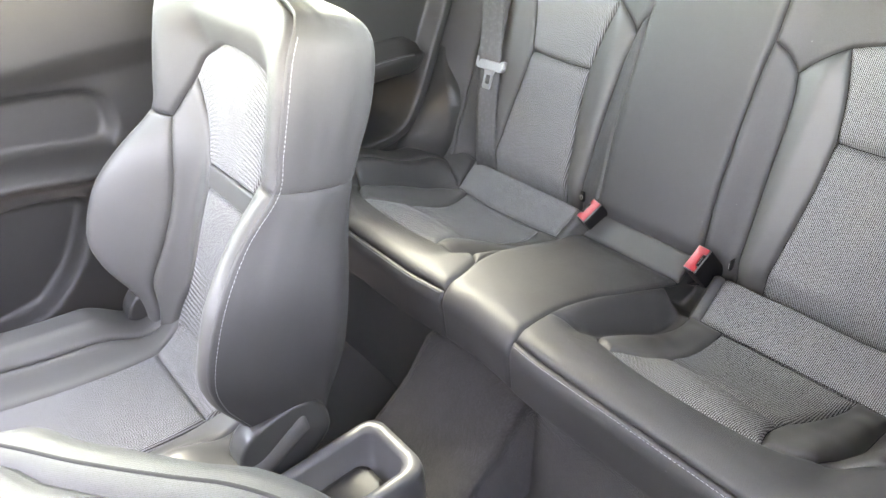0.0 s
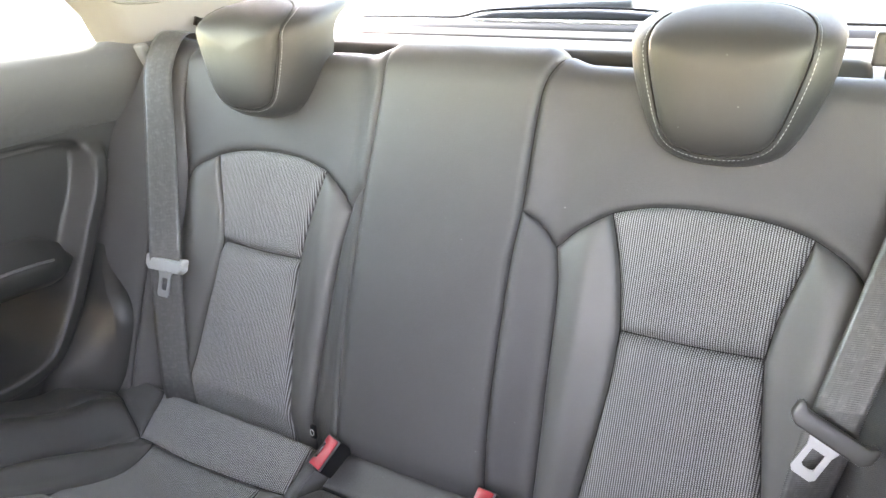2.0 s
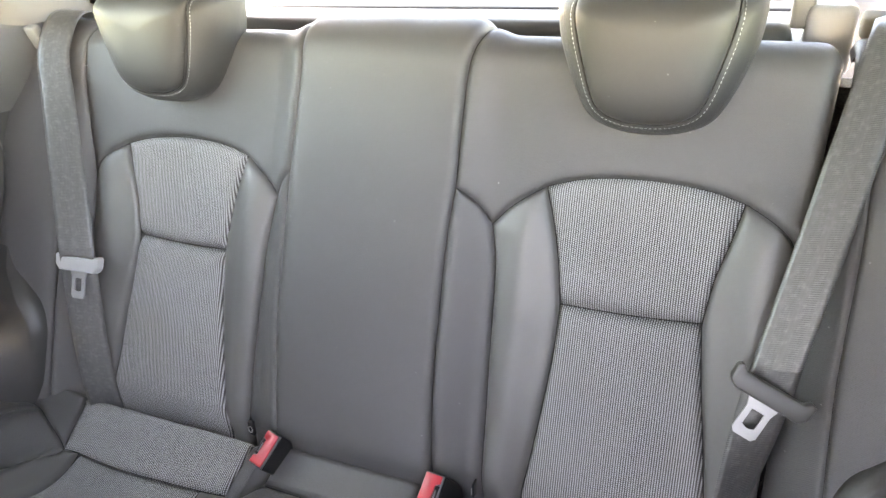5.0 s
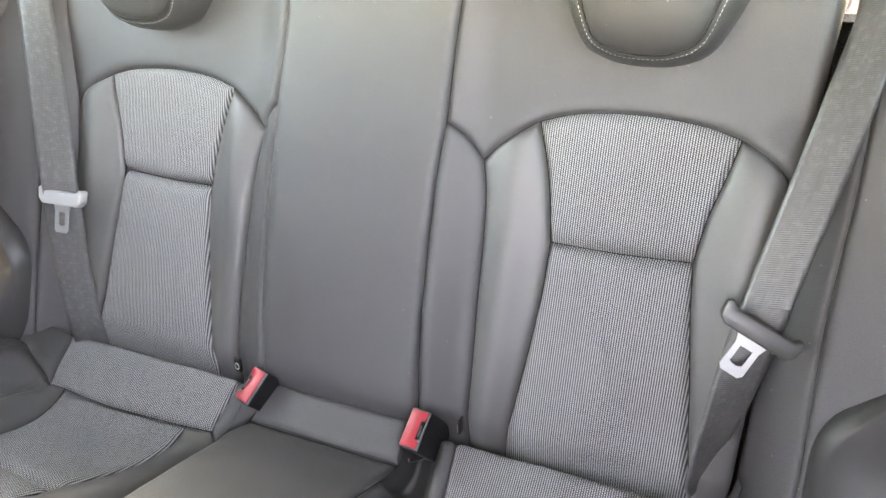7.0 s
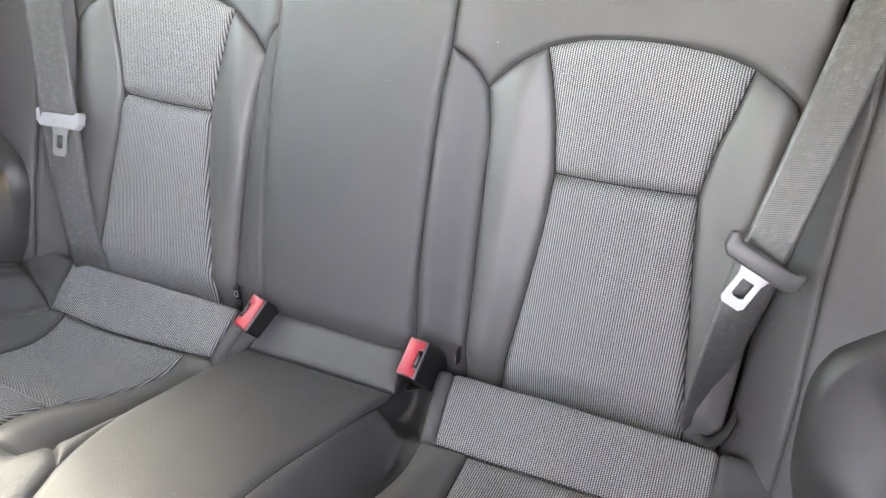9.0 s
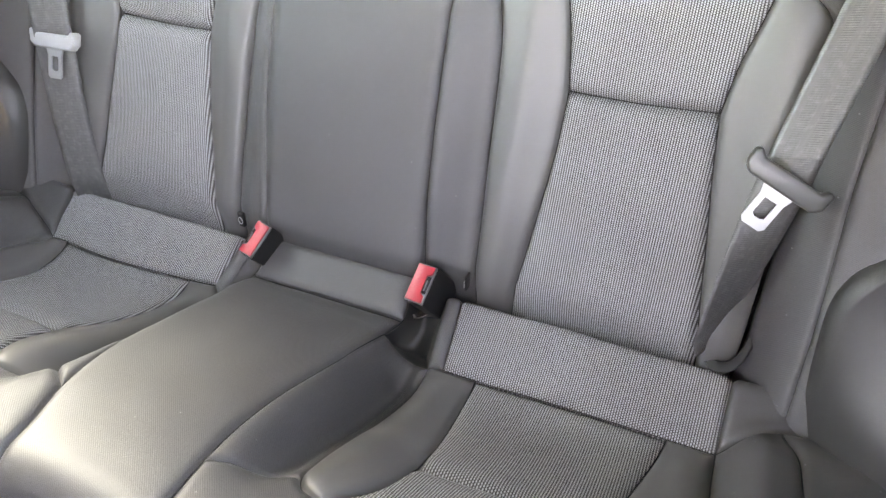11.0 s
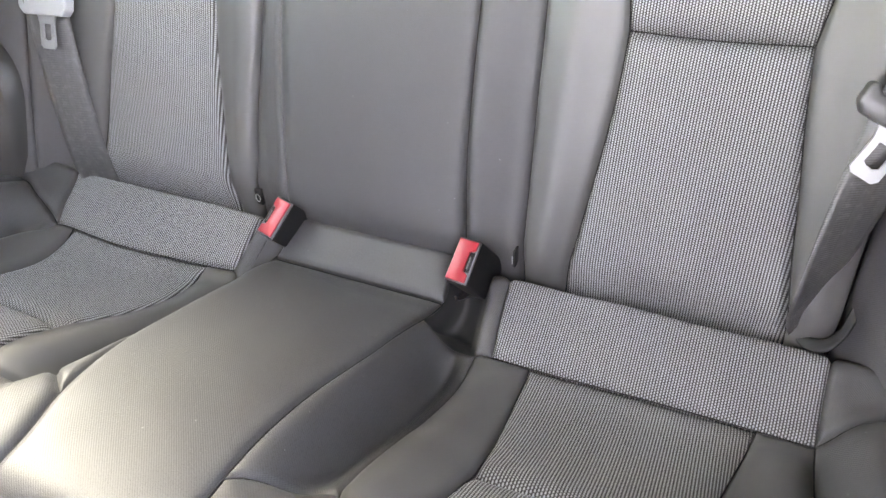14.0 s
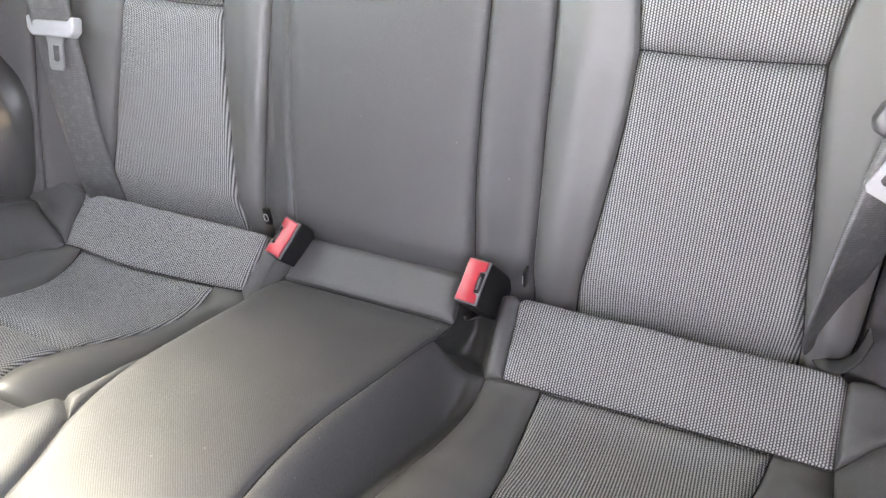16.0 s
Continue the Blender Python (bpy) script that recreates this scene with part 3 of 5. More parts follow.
# ---- rear cushion ----
bench = thing("rear_seat_cushion", "charcoal rear bench cushion with two mesh seat wells and raised centre", "seat cushion", "", (0.0, -0.2, 0.36))
ARM_R = [(0.104, 0.050), (0.099, 0.085), (0.089, 0.161), (0.080, 0.243), (0.080, 0.303), (0.085, 0.358), (0.091, 0.403), (0.095, 0.430), (0.095, 0.47), (0.094, 0.53)]
ARM_L = [(-0.112, 0.050), (-0.121, 0.09), (-0.126, 0.13), (-0.125, 0.19), (-0.109, 0.276), (-0.087, 0.345), (-0.078, 0.365), (-0.066, 0.394), (-0.060, 0.427), (-0.058, 0.46), (-0.057, 0.53)]
kw = dict(parent=bench, flip=True)
panel("centre_pad", seat_surf, [ARM_L[0], ARM_R[0]], [ARM_L[-1], ARM_R[-1]], ARM_L, ARM_R, TWILL, n=44, m=80, seam=0.004, rad=0.012, crown=0.003, deep="b", **kw)
seam_line(seat_surf, [ARM_L[0], (-0.004, 0.050), ARM_R[0]], bench, 1, True, 0.010, 0.0009)
panel("centre_rear_strip", seat_surf, [(-0.108, -0.025), (0.096, -0.025)], [ARM_L[0], ARM_R[0]], [(-0.108, -0.025), ARM_L[0]], [(0.096, -0.025), ARM_R[0]], TWILL, n=36, m=14, seam=0.004, rad=0.012, **kw)
walls = {-1: ([(0.150, 0.085), (0.146, 0.13), (0.136, 0.21), (0.127, 0.285), (0.122, 0.324)], [(0.122, 0.324), (0.143, 0.338), (0.188, 0.347)]),
         1: ([(0.150, 0.085), (0.149, 0.13), (0.147, 0.21), (0.146, 0.285), (0.149, 0.325)], [(0.149, 0.325), (0.163, 0.340), (0.188, 0.347)])}
S_INS_L1 = [(0.209, 0.081), (0.212, 0.139), (0.218, 0.20), (0.222, 0.25)]
S_INS_L2 = [(0.222, 0.25), (0.213, 0.305), (0.188, 0.347)]
S_INS_R1 = [(0.423, 0.078), (0.404, 0.152), (0.395, 0.21), (0.392, 0.255)]
S_INS_R2 = [(0.392, 0.255), (0.396, 0.30), (0.408, 0.345)]
S_CREASE = [(0.222, 0.25), (0.30, 0.246), (0.392, 0.255)]
S_FRONT = [(0.188, 0.347), (0.25, 0.355), (0.33, 0.355), (0.408, 0.345)]
S_OUT = [(0.470, 0.078), (0.472, 0.15), (0.473, 0.22), (0.464, 0.316)]
S_OUT_F = [(0.408, 0.345), (0.440, 0.335), (0.464, 0.316)]
K_F = [(0.168, 0.081), (0.209, 0.081), (0.316, 0.079), (0.423, 0.078), (0.470, 0.078)]
ARC = [(0.470, 0.078), (0.500, 0.055), (0.528, 0.043), (0.57, 0.037), (0.62, 0.036)]
SIDE_F = [(0.464, 0.316), (0.50, 0.300), (0.56, 0.28), (0.62, 0.27)]
FRONT = 0.53
for side in (1, -1):
    kw = dict(parent=bench, flip=True, side=side)
    end = (0.470, 0.078) if side > 0 else (0.448, 0.080)
    K_F, ARC, S_OUT = [*(K_F[:4] if side > 0 else [(0.168, 0.069), (0.209, 0.072), (0.316, 0.076), (0.423, 0.078)]), end], [end, *ARC[1:]], [end, *S_OUT[1:]]
    S_INS_L1 = [K_F[1], *S_INS_L1[1:]]
    arm_edge = [(abs(u), q) for u, q in (ARM_R if side > 0 else ARM_L)]
    arm_side = arm_edge[1:6]
    arm_front = arm_edge[5:]
    WALL, S_TIP = walls[side]
    panel("rear_strip", seat_surf, [(0.160, -0.028), (0.473, -0.028)], K_F, [(0.160, -0.028), (0.160, 0.0), K_F[0]], [(0.473, -0.028), (0.473, 0.0), K_F[-1]], CLOTH, n=56, m=24, seam=0.005, label="light grey knitted mesh fabric", **kw)
    panel("strip_end", seat_surf, [(0.138, -0.025), (0.160, -0.025)], [(0.150, 0.085), K_F[0]], [(0.138, -0.025), (0.150, 0.085)], [(0.160, -0.028), (0.160, 0.0), K_F[0]], TWILL, n=8, m=20, seam=0.003, **kw)
    # The well's cover is twill; the dark material paints in its shade.
    panel("buckle_well", seat_surf, [(0.094, -0.025), (0.138, -0.025)], [arm_side[0], (0.150, 0.085)], [(0.094, -0.025), arm_edge[0], arm_side[0]], [(0.138, -0.025), (0.150, 0.085)], PLASTIC, n=14, m=24, seam=0.004, crown=-0.085, label="well round the buckle, its shade put into a dark colour", **kw)
    panel("outer_strip", seat_surf, [(0.473, -0.028), (0.62, -0.028)], ARC, [(0.473, -0.028), (0.473, 0.0), K_F[-1]], [(0.62, -0.028), (0.62, 0.036)], TWILL, n=24, m=16, seam=0.005, **kw)
    panel("rear_insert", seat_surf, K_F[1:4], S_CREASE, S_INS_L1, S_INS_R1, CLOTH, n=40, m=40, seam=0.005, deep="tb", crown=0.003, label="light grey knitted mesh fabric", **kw)
    panel("front_insert", seat_surf, S_CREASE, S_FRONT, S_INS_L2, S_INS_R2, CLOTH, n=40, m=30, seam=0.005, deep="b", crown=0.003, label="light grey knitted mesh fabric", **kw)
    panel("inner_bolster", seat_surf, K_F[:2], S_TIP, [K_F[0], *WALL], join(S_INS_L1, S_INS_L2), HIDE, n=18, m=50, seam=0.006, crown=0.004, label="smooth grey leatherette", **kw)
    panel("outer_bolster", seat_surf, K_F[3:], S_OUT_F, join(S_INS_R1, S_INS_R2), S_OUT, HIDE, n=16, m=46, seam=0.006, crown=0.004, label="smooth grey leatherette", **kw)
    panel("centre_side", seat_surf, [arm_side[0], WALL[0]], [arm_side[-1], WALL[-1]], arm_side, WALL, TWILL, n=18, m=44, seam=0.004, **kw)
    lip = join([arm_front[0], ((arm_front[0][0] + WALL[-1][0]) / 2, (arm_front[0][1] + WALL[-1][1]) / 2 - 0.001), WALL[-1]], S_TIP, S_FRONT, S_OUT_F, SIDE_F)
    edge_q = 0.436
    cut = [(arm_front[0]), *[p for p in arm_front[1:] if p[1] < edge_q - 0.004]]
    foot = np.interp(edge_q, [p[1] for p in arm_front], [p[0] for p in arm_front])
    stitch = [(foot, edge_q), (0.25, edge_q), (0.45, edge_q), (0.62, edge_q)]
    panel("front_roll", seat_surf, lip, stitch, [*cut, (foot, edge_q)], [(0.62, 0.27), (0.62, edge_q)], TWILL, n=80, m=34, seam=0.005, rad=0.014, crown=0.004, **kw)
    panel("front_face", seat_surf, stitch, [(arm_front[-1][0], FRONT), (0.62, FRONT)], [(foot, edge_q), (arm_front[-1][0], FRONT)], [(0.62, edge_q), (0.62, FRONT)], TWILL, n=60, m=20, seam=0.003, rad=0.008, **kw)
    stitch_on(seat_surf, [(u, q + 0.006) for u, q in stitch], bench, side=side, flip=True, out=0.0005, step=0.006, length=0.0042)
    mid_seam = [(0.528, 0.043), (0.540, 0.084), (0.545, 0.157), (0.545, 0.22), (0.54, 0.286)]
    panel("side_pad", seat_surf, [*ARC[:3]], [*SIDE_F[:2], (0.54, 0.286)], S_OUT, mid_seam, TWILL, n=22, m=40, seam=0.005, crown=0.003, **kw)
    panel("side_pad", seat_surf, [*ARC[2:]], [(0.54, 0.286), *SIDE_F[2:]], mid_seam, [(0.62, 0.036), (0.62, 0.27)], TWILL, n=20, m=40, seam=0.004, crown=0.003, **kw)


for c in (ARM_L, ARM_R):
    seam_line(seat_surf, c, bench, 1, True, 0.0035, 0.0009)
K_F = [(0.168, 0.081), (0.209, 0.081), (0.316, 0.079), (0.423, 0.078), (0.470, 0.078)]
for side in (1, -1):
    end = (0.470, 0.078) if side > 0 else (0.448, 0.080)
    K_F, ARC, S_OUT = [*(K_F[:4] if side > 0 else [(0.168, 0.069), (0.209, 0.072), (0.316, 0.076), (0.423, 0.078)]), end], [end, *ARC[1:]], [end, *S_OUT[1:]]
    S_INS_L1 = [K_F[1], *S_INS_L1[1:]]
    WALL, S_TIP = walls[side]
    for c in (S_INS_L1, S_INS_L2, S_INS_R1, S_INS_R2, S_FRONT, S_TIP, S_OUT, S_OUT_F, K_F, ARC, WALL):
        seam_line(seat_surf, c, bench, side, True, 0.0052, 0.001)
    seam_line(seat_surf, [(0.528, 0.043), (0.540, 0.084), (0.545, 0.157), (0.545, 0.22), (0.54, 0.286)], bench, side, True, 0.004, 0.0008)
    seam_line(seat_surf, S_CREASE, bench, side, True, 0.012, 0.0008)


# ---- rear headrests ----
def ring_loft(name, rings, mat, parent, label="", cap=True, wrap=False):
    n = len(rings[0])
    verts = [v for r in rings for v in r]
    faces = []
    for k in range(len(rings) - 1):
        for q in range(n):
            faces.append((k * n + q, k * n + (q + 1) % n, (k + 1) * n + (q + 1) % n, (k + 1) * n + q))
    if cap:
        faces.append(tuple(range(n))[::-1])
        faces.append(tuple((len(rings) - 1) * n + q for q in range(n)))
    pts = np.array(verts)
    uv = np.stack([pts[:, 0] + 0.3 * pts[:, 1], pts[:, 2] + 0.9 * pts[:, 1]], 1)
    if wrap:
        r = np.array(rings)
        round_it = np.r_[0, np.cumsum(np.linalg.norm(np.diff(r[len(r) // 2], axis=0), axis=1))]
        over_it = np.r_[0, np.cumsum(np.linalg.norm(np.diff(r, axis=0), axis=2).mean(1))]
        uv = np.stack([np.tile(round_it, len(r)), np.repeat(over_it, n)], 1)
    return link_mesh(name, verts, faces, mat, parent, uv, label=label)


def closed_curve(points, n):
    p = np.asarray(points, float)
    ext = np.vstack([p[-1], p, p[0], p[1]])
    fine = []
    for a, b, c, d in zip(ext[:-3], ext[1:-2], ext[2:-1], ext[3:]):
        for s in np.linspace(0, 1, 16, endpoint=False):
            fine.append(0.5 * (2 * b + (c - a) * s + (2 * a - 5 * b + 4 * c - d) * s**2 + (3 * b - a - 3 * c + d) * s**3))
    fine = np.array(fine + [fine[0]])
    return even(fine, n)[:-1]


def headrest(name, centre, pad, label, group, post_len, lean=8.0, post_y=0.05, posts=True, scale=1.0, mats=(SHADED_TWILL, SHADED_TWILL), bend=0.03, roll=0.45, power=2.0, collars=False):
    """A padded headrest: a front pad sewn into a band that wraps to the back, on two steel posts. The pad outline is (across, up)."""
    ob = thing(name, label, "headrest", group, tuple(centre))
    c = closed_curve(pad, 72) * scale
    mid = c.mean(0)
    top = c[:, 1].max()
    tilt = Matrix.Rotation(radians(lean), 3, "X")

    def ring(s, y, grow=0.0, lift=0.0):
        d = c - mid
        r = np.linalg.norm(d, axis=1, keepdims=True)
        down = np.maximum(0.0, -d[:, 1:2] / r)
        q = mid + d * s + d / r * grow * (1 - 0.25 * down)
        out = []
        for (u, v), (u0, v0) in zip(q, c):
            up = max(0.0, v - roll * top) / ((1 - roll) * top)
            over = min(1.0, max(0.0, (v0 - 0.6 * top) / (0.4 * top)))
            u, v = u - (u - u0) * over * (grow > 0), v - (v - v0) * over * (grow > 0)
            p = tilt @ Vector((u, y * scale + bend * scale * min(up, 1.2) ** power, v + lift))
            out.append(np.array(centre) + np.array(p))
        return out

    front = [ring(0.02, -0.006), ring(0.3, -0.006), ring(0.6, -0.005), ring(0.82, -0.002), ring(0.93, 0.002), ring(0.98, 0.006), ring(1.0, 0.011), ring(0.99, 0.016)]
    # By default both covers carry their shade in the twill's colour.
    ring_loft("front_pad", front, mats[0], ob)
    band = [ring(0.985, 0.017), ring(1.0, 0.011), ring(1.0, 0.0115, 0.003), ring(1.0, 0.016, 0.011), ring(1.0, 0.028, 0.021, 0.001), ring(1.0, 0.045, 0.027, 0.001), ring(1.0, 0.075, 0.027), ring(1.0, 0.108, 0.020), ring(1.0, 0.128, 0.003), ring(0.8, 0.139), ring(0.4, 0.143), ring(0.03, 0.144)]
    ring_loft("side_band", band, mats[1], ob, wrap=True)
    # the sewn joint runs down both sides and under the pad, and stays open over the top
    first = int(np.argmax(c[:, 1] * (c[:, 0] < 0)))
    run = [k % len(c) for k in range(first, first + len(c)) if c[k % len(c), 1] < 0.9 * top]

    def sewn(*at):
        return np.array(ring(*at))[run]

    tube("seam", sewn(1.0, 0.0105, 0.0012), 0.0013, SEAM, ob, 6)
    line = sewn(1.0, 0.0125, 0.0055)
    out = sewn(1.0, 0.005, 0.010) - line
    out /= np.linalg.norm(out, axis=1, keepdims=True)
    stitches(line, out, ob, step=0.0046, length=0.0030)
    if posts:
        for dx in (-0.045, 0.045):
            low = np.array(centre) + np.array(tilt @ Vector((dx * scale, post_y, mid[1] - 0.03)))
            tube("post", [low, low + np.array([0, 0.0, -post_len])], 0.0055, CHROME, ob, 12, label="bright steel post")
            if collars:
                foot = low + np.array([0, 0.0, -0.075])
                tube("post_collar", [foot + np.array([0, 0, h]) for h in (-0.03, 0.03, 0.032)], [0.0105, 0.0105, 0.008], WHITE, ob, 14, label="pale plastic post collar")
    return ob


PAD = [(-0.075, 0.050), (-0.067, 0.010), (-0.052, -0.036), (-0.028, -0.051), (0.0, -0.054), (0.028, -0.051), (0.052, -0.036), (0.067, 0.010), (0.075, 0.050), (0.072, 0.074), (0.045, 0.087), (0.0, 0.090), (-0.045, 0.087), (-0.072, 0.074)]
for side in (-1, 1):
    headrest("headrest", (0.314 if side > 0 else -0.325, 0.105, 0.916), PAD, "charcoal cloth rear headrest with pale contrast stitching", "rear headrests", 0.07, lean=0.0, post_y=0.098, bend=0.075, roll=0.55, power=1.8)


# ---- belts and buckles ----
def ribbon(name, centre, width_dirs, width, thick, mat, parent, label=""):
    c, wd = resample(centre, 60), resample(width_dirs, 60)
    wd /= np.linalg.norm(wd, axis=1, keepdims=True)
    tan = np.gradient(c, axis=0)
    nor = np.cross(wd, tan)
    nor /= np.linalg.norm(nor, axis=1, keepdims=True)
    along = np.r_[0, np.cumsum(np.linalg.norm(np.diff(c, axis=0), axis=1))]
    verts, uv, faces = [], [], []
    across = np.linspace(-0.5, 0.5, 9)
    for k in range(len(c)):
        for s in (1, -1):
            for a in across * s:
                t = thick * (0.5 - 0.35 * (abs(a) > 0.49))
                verts.append(c[k] + wd[k] * a * width + nor[k] * s * t)
                uv.append((a * width, along[k]))
    m = 18
    for k in range(len(c) - 1):
        for q in range(m):
            faces.append((k * m + q, k * m + (q + 1) % m, (k + 1) * m + (q + 1) % m, (k + 1) * m + q))
    return link_mesh(name, verts, faces, mat, parent, uv, label=label)


def frame_mat(x, y, z, o):
    m = Matrix((x, y, z)).transposed().to_4x4()
    m.translation = o
    return m


def seat_belt(side):
    ob = thing("seat_belt", "dark grey rear seat belt with tongue hanging on its webbing", "seat belt", "rear seat belts", (side * 0.47, 0.02, 0.42))
    s = side
    top = [(s * 0.540, 0.262, 0.950), (s * 0.535, 0.225, 0.957), (s * 0.527, 0.190, 0.935), (s * 0.510, 0.142, 0.855), (s * 0.487, 0.086, 0.745), (s * 0.466, 0.040, 0.648)]
    wide = [(1, 0.05, s * 0.2), (1, 0.05, s * 0.22), (1, 0.0, s * 0.22), (1, -0.1, s * 0.2), (1, -0.15, s * 0.2), (1, -0.2, s * 0.25)]
    if s < 0:
        top = [(-0.560, 0.262, 0.935), (-0.556, 0.225, 0.952), (-0.550, 0.188, 0.944), (-0.541, 0.150, 0.900), (-0.521, 0.122, 0.843), (-0.494, 0.087, 0.765), (-0.472, 0.058, 0.700), (-0.456, 0.036, 0.648)]
        wide = [(1, 0.3, -0.1)] * 3 + [(0.8, 0.55, -0.12)] * 3 + [(0.75, 0.6, -0.12), (0.75, 0.6, -0.12)]
    ribbon("upper_webbing", top, wide, 0.047, 0.0016, WEB, ob)
    low = [(s * 0.466, 0.040, 0.648), (s * 0.457, 0.026, 0.585), (s * 0.448, 0.014, 0.52), (s * 0.439, 0.003, 0.465), (s * 0.437, 0.003, 0.447), (s * 0.440, 0.010, 0.428)]
    wide = [(1, -0.2, s * 0.25), (1, -0.1, s * 0.2), (1, 0.1, s * 0.16), (0.85, 0.5, s * 0.1), (0.6, 0.75, 0.0), (0.4, 0.9, 0)]
    if s < 0:
        low = [(-0.456, 0.036, 0.648), (-0.452, 0.024, 0.585), (-0.448, 0.012, 0.52), (-0.441, 0.002, 0.46), (-0.438, -0.002, 0.43), (-0.437, 0.0, 0.39)]
        wide = [(0.75, 0.6, -0.12)] * 4 + [(0.8, 0.55, -0.12)] * 2
    ribbon("lower_webbing", low, wide, 0.047, 0.0016, WEB, ob)
    zx = Matrix.Rotation(radians(-22), 4, "X")
    place = Matrix.Translation((0.464 if s > 0 else -0.443, 0.026, 0.630)) @ Matrix.Rotation(radians(26 if s > 0 else -2), 4, "Y") @ zx
    bm = bmesh.new()
    half = [(-0.041, 0.011), (-0.036, 0.014), (-0.030, 0.008), (0.030, 0.008), (0.036, 0.014), (0.041, 0.011), (0.040, -0.004), (0.033, -0.011), (-0.033, -0.011), (-0.040, -0.004)]
    vs = [bm.verts.new((x, -0.009, z)) for x, z in half]
    f = bm.faces.new(vs)
    r = bmesh.ops.extrude_face_region(bm, geom=[f])
    bmesh.ops.translate(bm, verts=[e for e in r["geom"] if isinstance(e, bmesh.types.BMVert)], vec=(0, 0.014, 0))
    bmesh.ops.bevel(bm, geom=bm.edges[:], offset=0.003, segments=3, affect="EDGES", profile=0.6)
    bm.transform(place)
    # One plastic on both belts; the left grip has its shine painted in.
    bridge = part("tongue_grip", bm, LIT_GRIP if s < 0 else DARK_GRIP, ob, "moulded plastic tongue grip")
    for k in range(4):
        rib = box_bm((-0.020, -0.0112, 0.002 - k * 0.003), (0.012, -0.008, 0.0034 - k * 0.003), 0.0004, 1)
        rib.transform(place)
        part("grip_rib", rib, SATIN if s > 0 else DARK_GRIP, bridge)
    bm = bmesh.new()
    o = [(-0.016, -0.009), (0.016, -0.009), (0.0125, -0.020), (0.0125, -0.046), (0.009, -0.050), (-0.009, -0.050), (-0.0125, -0.046), (-0.0125, -0.020)]
    h = [(-0.0065, -0.021), (0.0065, -0.021), (0.0065, -0.030), (0.0065, -0.038), (0.003, -0.040), (-0.003, -0.040), (-0.0065, -0.038), (-0.0065, -0.030)]
    a = [bm.verts.new((x, -0.003, z)) for x, z in o]
    b = [bm.verts.new((x, -0.003, z)) for x, z in h]
    for k in range(8):
        bm.faces.new((a[k], a[(k + 1) % 8], b[(k + 1) % 8], b[k]))
    r = bmesh.ops.extrude_face_region(bm, geom=bm.faces[:])
    bmesh.ops.translate(bm, verts=[e for e in r["geom"] if isinstance(e, bmesh.types.BMVert)], vec=(0, 0.0022, 0))
    bm.transform(place)
    part("tongue", bm, STEEL, ob, "stamped steel tongue with a slot", smooth=False)
    guide = box_bm((-0.034, -0.008, -0.012), (0.034, 0.012, 0.012), 0.005, 3) if s > 0 else box_bm((-0.011, -0.004, -0.020), (0.011, 0.010, 0.022), 0.004, 3)
    guide.transform(Matrix.Translation((0.537, 0.245, 0.944) if s > 0 else (-0.588, 0.166, 0.916)) @ Matrix.Rotation(radians(20), 4, "X"))
    part("belt_guide", guide, PALE, ob, "pale plastic belt guide")
    if s > 0:
        loop = [(0.440, 0.014, 0.412), (0.447, 0.002, 0.413), (0.456, -0.003, 0.416), (0.465, -0.004, 0.422), (0.473, 0.000, 0.434), (0.478, 0.008, 0.452)]
        strap = ribbon("anchor_strap", loop, [(0.1, 0.8, 0.6)] * 4 + [(-0.4, 0.6, 0.6)] * 2, 0.013, 0.003, BLACK, ob, "black looped anchor strap with small print")
        for bx, by, bz, bw in ((0.453, -0.0085, 0.417, 0.008), (0.458, -0.0095, 0.4215, 0.006), (0.4645, -0.0095, 0.426, 0.005), (0.461, -0.0095, 0.4245, 0.003)):
            part("label_print", box_bm((bx - bw / 2, by, bz - 0.0006), (bx + bw / 2, by + 0.003, bz + 0.0006)), TAG, strap)
        ring_at = [(0.475 + 0.0022 * math.cos(a), -0.006, 0.440 + 0.006 * math.sin(a)) for a in np.linspace(0, 2 * math.pi, 20, endpoint=False)]
        tube("ring_mark", ring_at, 0.0005, TAG, strap, 6, closed=True)
    return ob


for side in (-1, 1):
    seat_belt(side)


